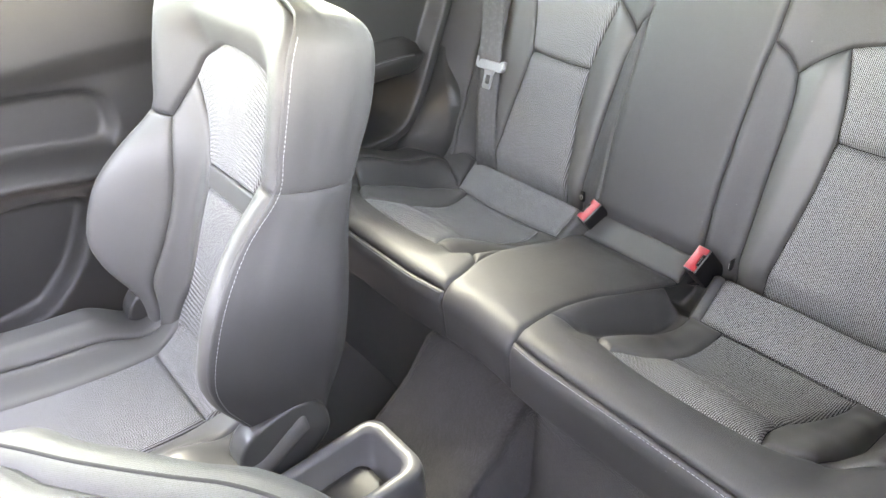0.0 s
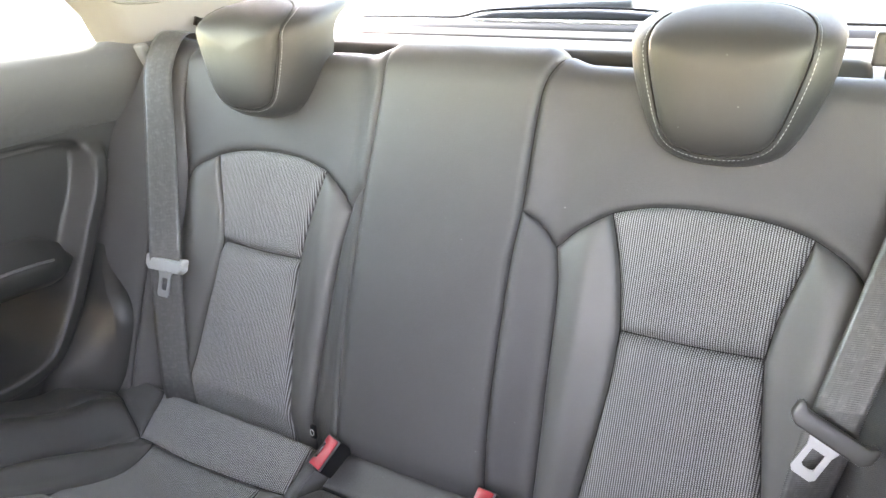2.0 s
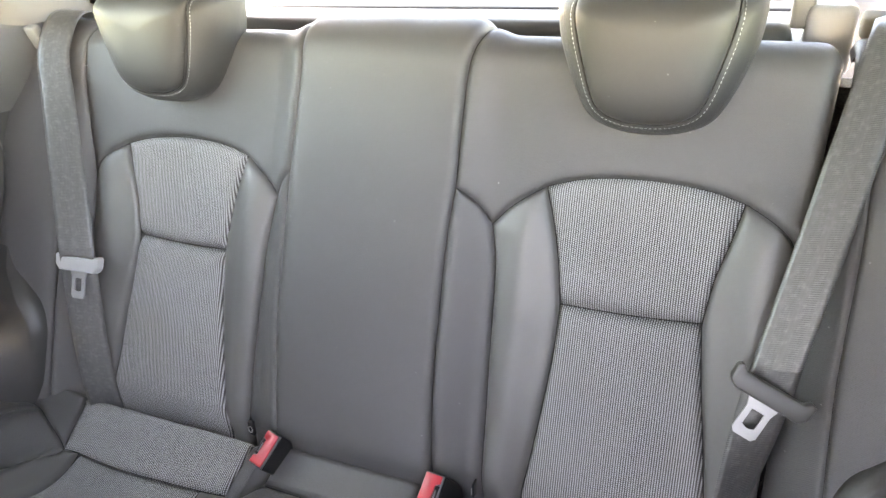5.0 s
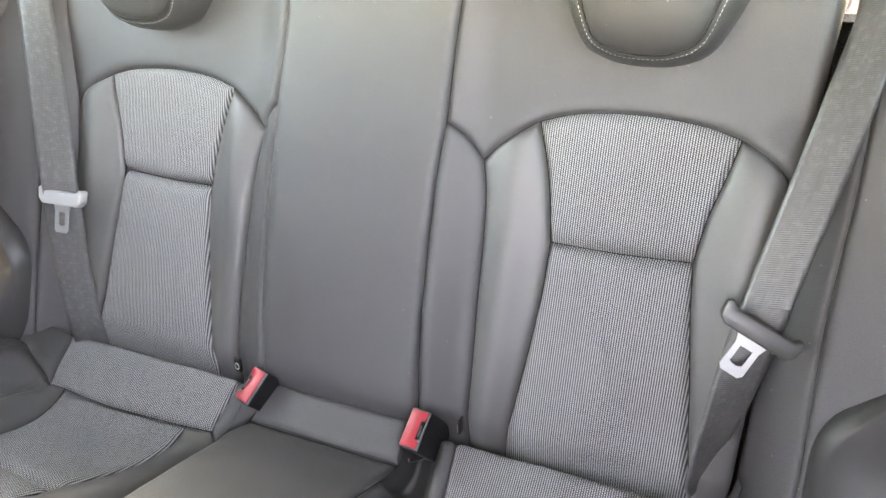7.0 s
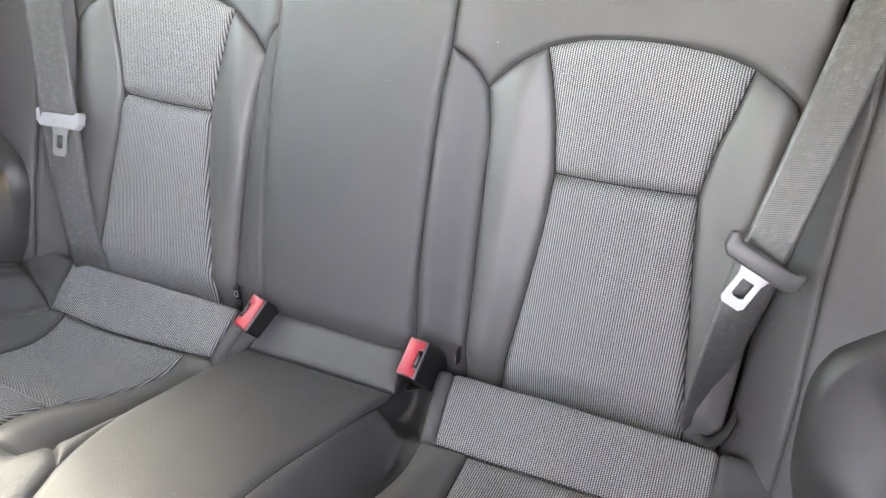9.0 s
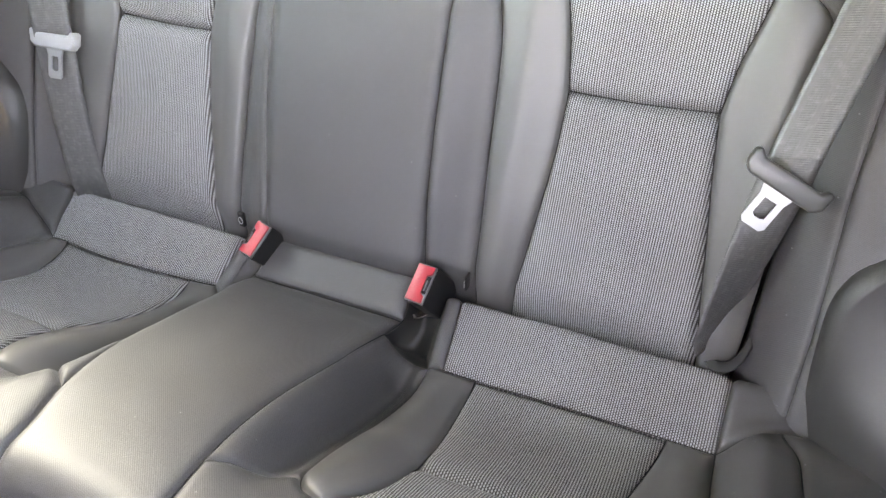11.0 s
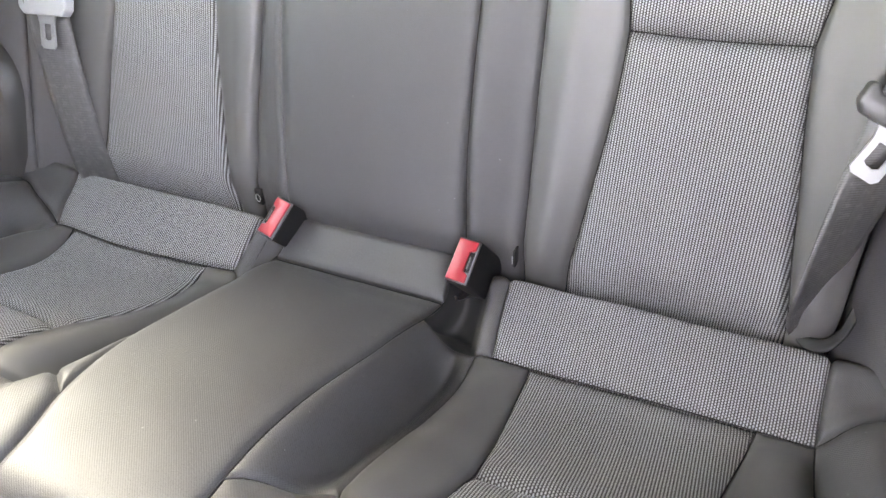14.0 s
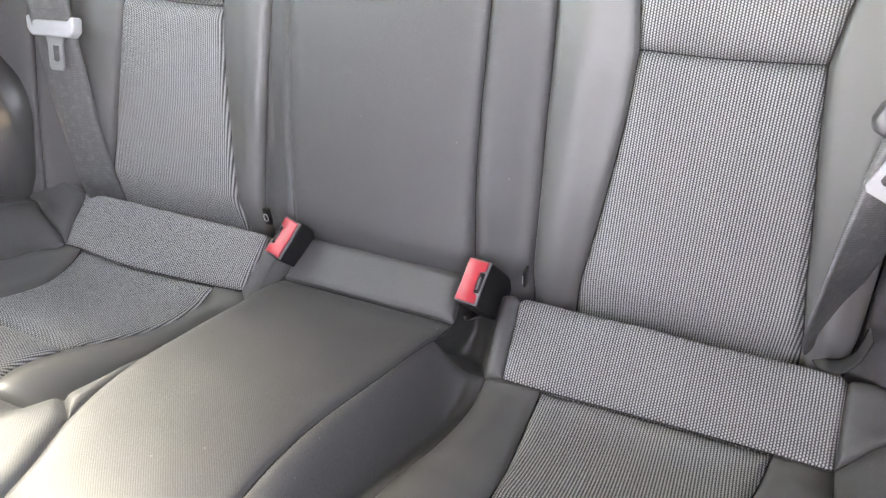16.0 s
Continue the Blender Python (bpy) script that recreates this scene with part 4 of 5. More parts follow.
def buckle(side, origin, across, along):
    """A belt buckle: black housing with a red release button and the slot for the tongue."""
    ob = thing("belt_buckle", "black seat belt buckle with red release button", "belt buckle", "rear belt buckles", tuple(origin))
    x = Vector(across).normalized()
    y = Vector(along)
    y = (y - x * y.dot(x)).normalized()
    z = x.cross(y)
    if z.z < 0:
        z = -z
    m = frame_mat(x, y, z, Vector(origin)) @ Matrix.Diagonal((0.80 if side > 0 else 0.74, 0.94, 1.0, 1.0))
    body = box_bm((-0.0165, -0.026, -0.075), (0.0165, 0.026, -0.001), 0.004, 3)
    body.transform(m)
    part("housing", body, BLACK, ob)
    rim = box_bm((-0.0155, -0.025, -0.003), (0.0155, 0.025, 0.0012), 0.0015, 2)
    rim.transform(m)
    part("rim", rim, SATIN, ob, "thin bright edge")
    s = 1 if side > 0 else -1
    o = [(-0.0138, -0.0235), (0.0138, -0.0235), (0.0138, -0.014), (0.0065, -0.011), (0.0065, 0.011), (0.0138, 0.014), (0.0138, 0.0235), (-0.0138, 0.0235)]
    pts = [Vector((px * s, py, 0.0)) for px, py in o]
    b = prism_bm(pts, (0, 0, 0.0032), 0.001, 2)
    b.transform(m)
    part("release_button", b, RED, ob, "red plastic push button")
    slot = box_bm((0.0070 * s, -0.0112, -0.001), (0.0138 * s, 0.0112, 0.0016)) if s > 0 else box_bm((-0.0138, -0.0112, -0.001), (-0.0070, 0.0112, 0.0016))
    slot.transform(m)
    part("slot", slot, BLACK, ob)
    bar = box_bm((0.0095 * s - 0.0012, -0.008, 0.0014), (0.0095 * s + 0.0012, 0.006, 0.0024), 0.0004, 1)
    bar.transform(m)
    part("latch_edge", bar, SATIN, ob)
    return ob


buckle(-1, (-0.113, -0.036, 0.440), (0.032, -0.008, -0.003), (-0.004, 0.037, 0.028))
buckle(1, (0.1215, -0.037, 0.445), (0.030, -0.004, 0.001), (-0.006, 0.037, 0.028))

# child-seat anchor tags tucked beside the seatback
for side, tx in ((-1, -0.153), (1, 0.168)):
    tag = thing("anchor_tag", "small black child seat anchor tag in the seatback seam", "tag", "anchor tags", (tx, -0.004, 0.44))
    if side > 0:
        part("tag_plate", box_bm((tx - 0.0015, -0.014, 0.432), (tx + 0.0015, -0.002, 0.452), 0.001, 2), BLACK, tag)
        part("tag_edge", box_bm((tx - 0.0019, -0.0145, 0.436), (tx - 0.0012, -0.011, 0.446), 0.0), TAG, tag)
        continue
    b = box_bm((tx - 0.0045, -0.012, 0.432), (tx + 0.0045, -0.006, 0.454), 0.002, 2)
    part("tag_plate", b, BLACK, tag)
    ringp = [(tx + 0.003 * math.cos(a), -0.0125, 0.443 + 0.005 * math.sin(a)) for a in np.linspace(0, 2 * math.pi, 20, endpoint=False)]
    tube("ring_mark", ringp, 0.0005, TAG, tag, 6, closed=True)


# ---- shell of the car ----
def slab(name, lo, hi, mat, label, category, bevel=0.006):
    ob = part(name, box_bm(lo, hi, bevel), mat, None)
    return tagged(ob, label, category, kind="structure")


tagged(part("ground", box_bm((-60, -60, -0.6), (60, 60, -0.14)), GROUND, None, smooth=False), "grey concrete ground outside the car", "ground", kind="structure")
slab("floor", (-0.66, -1.75, 0.08), (0.66, 0.1, 0.16), CARPET, "dark grey car carpet", "floor")
slab("floor_rear", (-0.66, 0.02, 0.08), (0.66, 1.0, 0.36), CARPET, "dark boot floor under the seat", "floor")
tagged(part("heel_board", prism_bm([(-0.64, -0.36, 0.10), (-0.64, -0.44, 0.10), (-0.64, -0.415, 0.41), (-0.64, -0.36, 0.41)], (1.28, 0, 0)), CARPET, None, smooth=False), "carpeted riser under the rear bench", "riser", kind="structure")
tagged(part("tunnel", prism_bm([(-0.12, -0.46, 0.15), (-0.09, -0.46, 0.23), (0.07, -0.46, 0.23), (0.11, -0.46, 0.15)], (0, -1.2, 0), 0.02, 3), CARPET, None), "carpeted centre tunnel", "floor", kind="structure")
slab("ceiling", (-0.64, -1.12, 1.27), (0.74, 0.50, 1.31), LINER, "grey cloth headliner", "ceiling")
# Added out of view; hangs low to hold back light from the windscreen.
slab("windscreen_blocker", (-0.64, -1.26, 1.04), (0.74, -1.12, 1.30), LINER, "unseen grey slab added to narrow the windscreen light", "trim", 0.02)
# parcel shelf and tailgate
for side in (-1, 1):
    stop = thing("shelf_bracket", "grey moulded bracket holding the parcel shelf", "bracket", "shelf brackets", (side * 0.48, 0.33, 0.92))
    part("bracket_body", box_bm((side * 0.482 - 0.026, 0.30, 0.88), (side * 0.482 + 0.026, 0.40, 0.958), 0.014, 4), LIGHT, stop)
    part("bracket_hook", box_bm((side * 0.452 - 0.012, 0.31, 0.93), (side * 0.452 + 0.012, 0.335, 0.968), 0.005, 3), SATIN, stop)
shelf = thing("parcel_shelf", "dark woven parcel shelf behind the rear seat", "parcel shelf", "", (0, 0.5, 0.9))
part("shelf_board", box_bm((-0.50, 0.30, 0.885), (0.50, 0.74, 0.915), 0.012, 3), SHELF, shelf)
part("shelf_roll", box_bm((-0.445, 0.275, 0.885), (0.445, 0.365, 0.940), 0.026, 5), SHELF, shelf)
part("shelf_rear_lip", box_bm((-0.48, 0.60, 0.90), (0.48, 0.70, 0.920), 0.008, 3), SHELF, shelf)
gate = thing("tailgate", "tailgate with dark lower trim and rear window", "tailgate", "", (0, 0.8, 0.6))
part("lower_trim", box_bm((-0.60, 0.76, 0.4), (0.60, 0.84, 0.925), 0.02, 3), PLASTIC, gate)
wiper = part("wiper_motor_cover", prism_bm([(-0.33, 0.80, 0.930), (-0.26, 0.80, 0.944), (-0.05, 0.80, 0.950), (0.09, 0.80, 0.944), (0.15, 0.80, 0.930)], (0, 0.04, 0), 0.006, 2), SATIN, gate, "grey wiper motor cover")
tube("wiper_arm", resample([(-0.31, 0.87, 0.935), (-0.2, 0.865, 0.948), (-0.05, 0.86, 0.956), (0.02, 0.855, 0.958)], 20), 0.009, SATIN, gate, 8, label="rear wiper arm behind the glass")
part("pane", prism_bm([(-0.6, 0.80, 0.925), (0.6, 0.80, 0.925), (0.54, 0.50, 1.29), (-0.54, 0.50, 1.29)], (0, 0.004, 0.002)), REAR_TINT, gate, smooth=False)
tube("glass_seal", resample([(-0.60, 0.792, 0.931), (-0.45, 0.792, 0.933), (-0.34, 0.792, 0.934), (-0.26, 0.792, 0.949), (-0.05, 0.792, 0.955), (0.09, 0.792, 0.949), (0.16, 0.792, 0.934), (0.40, 0.792, 0.933), (0.60, 0.792, 0.931)], 60), 0.0028, BLACK, gate, 6, label="thin black window seal")

# ---- sides ----
RECESS = closed_curve([(-0.60, 0.51), (-0.46, 0.50), (-0.324, 0.487), (-0.242, 0.472), (-0.144, 0.468), (-0.10, 0.478), (-0.077, 0.497), (-0.040, 0.558), (-0.009, 0.622), (0.012, 0.668), (0.037, 0.72), (0.050, 0.768), (0.046, 0.798), (0.010, 0.812), (-0.10, 0.814), (-0.242, 0.806), (-0.46, 0.792), (-0.60, 0.787)], 160)


def inside_by(Y, Z, loop):
    """Signed distance into a closed outline: positive inside."""
    p = np.stack([Y, Z], -1).reshape(-1, 2)
    a, b = loop, np.roll(loop, -1, 0)
    ab = b - a
    w = np.clip(((p[:, None] - a) * ab).sum(-1) / ((ab * ab).sum(-1) + 1e-12), 0, 1)
    d = np.linalg.norm(p[:, None] - (a + w[..., None] * ab), axis=-1).min(1)
    hit = ((a[:, 1] > p[:, None, 1]) != (b[:, 1] > p[:, None, 1])) & (p[:, None, 0] < (b[:, 0] - a[:, 0]) * (p[:, None, 1] - a[:, 1]) / (b[:, 1] - a[:, 1] + 1e-12) + a[:, 0])
    return (d * np.where(hit.sum(1) % 2 == 1, 1, -1)).reshape(Y.shape)


def trim_x(Y, Z):
    """Distance of the rear side trim from the car's middle."""
    d = inside_by(Y, Z, RECESS)
    rest = table([(-0.70, 0.63), (-0.45, 0.63), (-0.2, 0.628), (0.0, 0.625), (0.10, 0.618), (0.35, 0.60)])(Y)
    x = rest + 0.012 * smooth01((0.55 - Z) / 0.2)
    x = x - 0.016 * smooth01((d + 0.034) / 0.012) * smooth01((0.004 - d) / 0.008) * smooth01((0.80 - Z) / 0.03)
    deep = 0.022 + 0.13 * smooth01((0.590 - Z) / 0.03)
    return x + deep * smooth01((d - 0.001) / 0.016) + 0.012 * smooth01((-0.03 - d) / 0.05) * smooth01((0.80 - Z) / 0.05)


def sheet(name, fn, y0, y1, z0, z1, ny, nz, mat, parent, side, label=""):
    Y, Z = np.meshgrid(np.linspace(y0, y1, ny), np.linspace(z0, z1, nz))
    X = fn(Y, Z)
    verts = np.stack([side * X, Y, Z], -1).reshape(-1, 3)
    uv = np.stack([Y, Z], -1).reshape(-1, 2)
    faces = [(j * ny + i, j * ny + i + 1, (j + 1) * ny + i + 1, (j + 1) * ny + i) for j in range(nz - 1) for i in range(ny - 1)]
    back = len(verts)
    verts = np.vstack([verts, verts + np.array([side * 0.03, 0, 0])])
    uv = np.vstack([uv, uv])
    ring = [i for i in range(ny)] + [j * ny + ny - 1 for j in range(1, nz)] + [(nz - 1) * ny + i for i in range(ny - 2, -1, -1)] + [j * ny for j in range(nz - 2, 0, -1)]
    faces += [(ring[(k + 1) % len(ring)], ring[k], back + ring[k], back + ring[(k + 1) % len(ring)]) for k in range(len(ring))]
    return link_mesh(name, verts, faces, mat, parent, uv, label=label)


def sill_x(Y, Z):
    c = table([(0.80, 0.632), (0.82, 0.622), (0.85, 0.606), (0.89, 0.600), (0.92, 0.606), (0.937, 0.622), (0.945, 0.65), (0.948, 0.70)])
    return c(Z) - 0.018 * smooth01((Y - 0.0) / 0.25)


for side, nm in ((-1, "left"), (1, "right")):
    s = side
    ob = thing("quarter_trim", "dark grey moulded rear side trim with armrest and pocket", "side trim", "rear side trims", (s * 0.64, -0.1, 0.3))
    sheet("trim_shell", trim_x, -0.46, 0.34, 0.20, 0.83, 190, 150, PLASTIC, ob, s)
    Q = np.linspace(0, 1, 15)
    Y, K = np.meshgrid(np.linspace(-0.46, 0.34, 40), Q)
    zz = np.interp(K, [0, 0.15, 0.4, 0.6, 0.75, 0.85, 1.0], [0.80, 0.825, 0.865, 0.905, 0.93, 0.943, 0.946])
    xx = np.interp(K, [0, 0.15, 0.4, 0.6, 0.75, 0.85, 1.0], [0.640, 0.620, 0.606, 0.605, 0.614, 0.632, 0.72]) - 0.015 * smooth01(Y / 0.25)
    verts = np.stack([s * xx, Y, zz], -1).reshape(-1, 3)
    faces = [(j * 40 + i, j * 40 + i + 1, (j + 1) * 40 + i + 1, (j + 1) * 40 + i) for j in range(14) for i in range(39)]
    link_mesh("upper_trim", verts, faces, TRIM, ob, np.stack([Y, zz + 0.5 * xx], -1).reshape(-1, 2), label="dark grey cloth upper trim")
    # armrest bar, and a paler tube painting in the highlight along its edge
    ys = np.linspace(-0.46, -0.004, 30)
    sect = [(0.665, 0.034), (0.648, 0.033), (0.641, 0.028), (0.627, 0.012), (0.612, 0.004), (0.607, -0.002), (0.608, -0.012), (0.616, -0.034), (0.632, -0.048), (0.70, -0.054)]
    verts, faces = [], []
    for y in ys:
        mid = float(table([(-0.46, 0.646), (-0.288, 0.643), (-0.205, 0.641), (-0.11, 0.640), (-0.05, 0.635), (0.0, 0.620)])(y))
        fade = 1 - 0.35 * float(smooth01((y + 0.06) / 0.06))
        for x, z in sect:
            verts.append((s * (0.66 - (0.66 - x) * fade), y, mid + z * fade))
    m = len(sect)
    for k in range(len(ys) - 1):
        for q in range(m - 1):
            faces.append((k * m + q, k * m + q + 1, (k + 1) * m + q + 1, (k + 1) * m + q))
    faces.append(tuple((len(ys) - 1) * m + q for q in range(m)))
    link_mesh("armrest", verts, faces, PLASTIC, ob, label="dark grey armrest")
    line = [(s * 0.609, y, float(table([(-0.46, 0.646), (-0.288, 0.643), (-0.205, 0.641), (-0.11, 0.640), (-0.05, 0.635), (0.0, 0.620)])(y)) + 0.001) for y in np.linspace(-0.46, -0.05, 20)]
    tube("edge_highlight", line, 0.0022, SATIN, ob, 8)
    # rounded lobe beside the seat where the trim covers the wheel arch
    lobe = table([(0.34, 0.545), (0.40, 0.537), (0.437, 0.533), (0.46, 0.531), (0.50, 0.530), (0.52, 0.531), (0.54, 0.536), (0.56, 0.547), (0.58, 0.568), (0.605, 0.594), (0.65, 0.611), (0.72, 0.622)])
    outer_y = table([(0.34, -0.13), (0.44, -0.10), (0.484, -0.062), (0.534, -0.024), (0.589, 0.006), (0.642, 0.041), (0.70, 0.065), (0.72, 0.07)])
    inner_y = table([(0.34, -0.016), (0.54, -0.014), (0.585, 0.004), (0.66, 0.06), (0.72, 0.10)])
    sect = [(1.25, 1.0), (1.0, 0.96), (0.8, 0.85), (0.55, 0.66), (0.3, 0.42), (0.12, 0.22), (0.03, 0.08), (0.0, -0.1), (0.05, -0.4)]
    verts, uvs = [], []
    for z in np.linspace(0.34, 0.72, 50):
        e, yo, yi = float(lobe(z)), float(outer_y(z)), float(inner_y(z))
        for g, f in sect:
            verts.append((s * (e + (0.625 - e) * g), yi + (yo - yi) * f + (0.05 if f < 0 else 0.0), z))
            uvs.append((g * 0.1, z))
    m = len(sect)
    faces = [(k * m + q, k * m + q + 1, (k + 1) * m + q + 1, (k + 1) * m + q) for k in range(49) for q in range(m - 1)]
    link_mesh("arch_cover", verts, faces, PLASTIC, ob, uvs)
    pillar = thing("rear_pillar", "pale grey rear pillar trim with perforated speaker grille", "pillar trim", "rear pillars", (s * 0.58, 0.4, 0.94))

    def pillar_at(y, z, s=s):
        x = 0.612 - 0.10 * (z - 0.94) - 0.06 * max(0.0, y - 0.3)
        return np.array((s * x, y, z))

    low, rows = [], 16
    verts, uvs, faces = [], [], []
    cols = 24
    for j in range(rows):
        f = j / (rows - 1)
        z = 0.936 + f * 0.36
        bow = 0.125 - 0.035 * math.sin(min(1.0, f * 3.5) * math.pi / 2) - 0.28 * max(0.0, f - 0.15)
        y1 = 0.48 - 0.14 * f
        for i in range(cols):
            y = bow + (y1 - bow) * i / (cols - 1)
            lipped = max(0.0, 1 - i / 2.5) * 0.03 + max(0.0, 1 - (cols - 1 - i) / 2.5) * 0.03
            p = pillar_at(y, z)
            p[0] += s * lipped
            verts.append(p)
            uvs.append((y, z))
    for j in range(rows - 1):
        for i in range(cols - 1):
            faces.append((j * cols + i, j * cols + i + 1, (j + 1) * cols + i + 1, (j + 1) * cols + i))
    link_mesh("pillar_trim", verts, faces, PALE, pillar, uvs)
    g = closed_curve([(0.10, 1.06), (0.118, 1.025), (0.145, 1.003), (0.19, 0.998), (0.235, 0.999), (0.25, 1.006), (0.235, 1.025), (0.21, 1.06), (0.16, 1.085)], 40)
    mid = g.mean(0)
    rings = [[pillar_at(mid[0] + (y - mid[0]) * k, mid[1] + (z - mid[1]) * k) - np.array((s * o, 0, 0)) for y, z in g] for k, o in ((1.04, -0.001), (1.02, 0.002), (0.97, 0.0015), (0.6, 0.001), (0.05, 0.001))]
    ob_g = ring_loft("speaker_grille", rings, GRILLE, pillar, "perforated pale grille")
    lay_uv = ob_g.data.uv_layers[0].data
    for loop in ob_g.data.loops:
        co = ob_g.data.vertices[loop.vertex_index].co
        lay_uv[loop.index].uv = (co.y + 0.5 * co.z, co.z)
    hook = tube("belt_slot", [pillar_at(0.30, 0.962) - np.array((s * 0.004, 0, 0)), pillar_at(0.32, 0.955) - np.array((s * 0.006, 0, 0)), pillar_at(0.345, 0.95) - np.array((s * 0.004, 0, 0))], 0.008, BLACK, pillar, 10)
    seal = [(s * (0.606 - 0.036 * f), 0.492 - 0.14 * f, 0.930 + 0.36 * f) for f in np.linspace(0, 1, 8)]
    tube("window_seal", seal, 0.020, BLACK, pillar, 8, label="black rubber seal")
    part("rear_garnish", prism_bm([(s * 0.606, 0.50, 0.90), (s * 0.592, 0.63, 0.90), (s * 0.545, 0.47, 1.28), (s * 0.57, 0.37, 1.28)], (s * 0.02, 0, 0), 0.006, 2), SATIN, pillar, "grey trim beside the rear window")
    # bright-lit pane of the rear side window
    win = thing("side_window", "fixed rear side window of green tinted glass", "window", "side windows", (s * 0.69, -0.2, 0.95), "structure")
    w = part("pane", prism_bm([(s * 0.69, -0.44, 0.94), (s * 0.68, 0.16, 0.94), (s * 0.63, 0.10, 1.28), (s * 0.64, -0.44, 1.28)], (s * 0.004, 0, 0)), TINTED, win, smooth=False)

# left front door
door = thing("front_door", "dark grey front door card with armrest, closed", "car door", "", (-0.70, -1.0, 0.2))
DOOR_REC = closed_curve([(-1.7, 0.63), (-1.2, 0.635), (-0.87, 0.632), (-0.74, 0.612), (-0.69, 0.615), (-0.668, 0.65), (-0.667, 0.69), (-0.69, 0.722), (-0.76, 0.738), (-0.87, 0.748), (-1.2, 0.76), (-1.7, 0.76)], 120)
DOOR_POCKET = closed_curve([(-1.7, 0.30), (-1.0, 0.32), (-0.86, 0.36), (-0.77, 0.48), (-0.76, 0.53), (-0.80, 0.545), (-0.95, 0.56), (-1.7, 0.57)], 120)


def door_x(Y, Z):
    d, k = inside_by(Y, Z, DOOR_REC), inside_by(Y, Z, DOOR_POCKET)
    x = 0.705 - 0.030 * smooth01((Z - 0.74) / 0.06) + 0.05 * smooth01((Z - 0.915) / 0.035) ** 2
    x = x + 0.03 * smooth01((d + 0.004) / 0.02) + 0.045 * smooth01((k + 0.004) / 0.02)
    return x - 0.05 * bell(Z - 0.585 - 0.03 * smooth01((-Y - 0.7) / 0.2), 0.0, 0.022) * smooth01((-0.66 - Y) / 0.05)


# Pane added out of view to weaken the sun on the front seat.
part("window_glass", prism_bm([(-0.715, -1.62, 0.94), (-0.715, -0.50, 0.94), (-0.655, -0.50, 1.28), (-0.655, -1.30, 1.28)], (-0.004, 0, 0)), TINTED, door, "unseen green tinted door pane, added to dim the front seat", smooth=False)
sheet("door_card", door_x, -1.7, -0.47, 0.15, 0.945, 140, 110, PLASTIC, door, -1)
slab("pillar_left", (-0.72, -0.50, 0.15), (-0.645, -0.43, 1.28), PLASTIC, "dark door pillar trim", "pillar")
slab("pillar_right", (0.655, -0.42, 0.15), (0.72, -0.34, 1.28), PLASTIC, "dark door pillar trim", "pillar")
# Unseen slab that keeps boot light out of the seatback gaps.
tagged(part("boot_leak_blocker", prism_bm([(-0.64, 0.10, 0.36), (-0.64, 0.15, 0.36), (-0.64, 0.30, 0.88), (-0.64, 0.25, 0.88)], (1.28, 0, 0)), CARPET, None, smooth=False), "unseen dark backing added behind the rear seat against light leaks", "bulkhead", kind="structure")
tagged(part("tunnel_riser", prism_bm([(-0.115, -0.38, 0.17), (-0.115, -0.68, 0.17), (-0.115, -0.66, 0.225), (-0.115, -0.60, 0.25), (-0.115, -0.50, 0.315), (-0.115, -0.445, 0.38), (-0.115, -0.38, 0.40)], (0.235, 0, 0), 0.02, 3), CARPET, None), "carpeted ramp of the tunnel under the bench", "floor", kind="structure")
# Added out of view to cut the low light from the right.
slab("blocker_right", (0.74, -1.85, 0.12), (0.80, -0.34, 0.98), PLASTIC, "unseen dark wall added to block light from the right", "car side", 0.02)
slab("sill_right", (0.62, -1.7, 0.10), (0.74, -0.40, 0.22), PLASTIC, "dark door sill trim", "sill")
# Added to stop light leaking in between floor and dashboard.
slab("front_leak_blocker", (-0.76, -1.92, 0.05), (0.76, -1.84, 0.95), PLASTIC, "unseen dark slab behind the dashboard, closing off light leaks", "bulkhead")
# Unseen; its top is raised to narrow the windscreen light further.
slab("dashboard", (-0.66, -1.85, 0.4), (0.66, -1.55, 0.97), PLASTIC, "dark grey dashboard", "dashboard")

# ---- front seats ----
FRONT_X = -0.305
FD, FN = np.array([0, 0.325, 0.946]), np.array([0, -0.946, 0.325])
FO = np.array([FRONT_X, -0.745, 0.36])
F_EDGE = table([(-0.05, 0.02), (0.037, 0.039), (0.107, 0.100), (0.164, 0.124), (0.251, 0.115), (0.323, 0.082), (0.385, 0.040), (0.437, 0.039), (0.50, 0.041), (0.56, 0.038), (0.62, 0.012), (0.70, -0.03)])
F_REAR = table([(-0.05, -0.098), (0.15, -0.098), (0.29, -0.093), (0.398, -0.095), (0.488, -0.106), (0.54, -0.105), (0.57, -0.101), (0.593, -0.092), (0.608, -0.066), (0.62, -0.03), (0.70, -0.03)])
F_HALF = table([(-0.05, 0.19), (0.04, 0.215), (0.15, 0.238), (0.25, 0.232), (0.33, 0.212), (0.40, 0.203), (0.5, 0.204), (0.56, 0.200), (0.585, 0.190), (0.604, 0.165), (0.62, 0.11), (0.70, 0.08)])


def front_w(U, V):
    A = np.abs(U) / F_HALF(V)
    lip = smooth01((A - 0.42) / 0.5)
    return F_EDGE(V) * lip - 0.012 * bell(V, 0.40, 0.12) * (1 - lip) + 0.02 * smooth01((V - 0.5) / 0.06) * (1 - lip) * smooth01((0.63 - V) / 0.04) - 0.006 * smooth01((A - 0.9) / 0.1) ** 2


def front_surf(U, V):
    p = FO + V[..., None] * FD + front_w(U, V)[..., None] * FN
    p[..., 0] += U
    return p


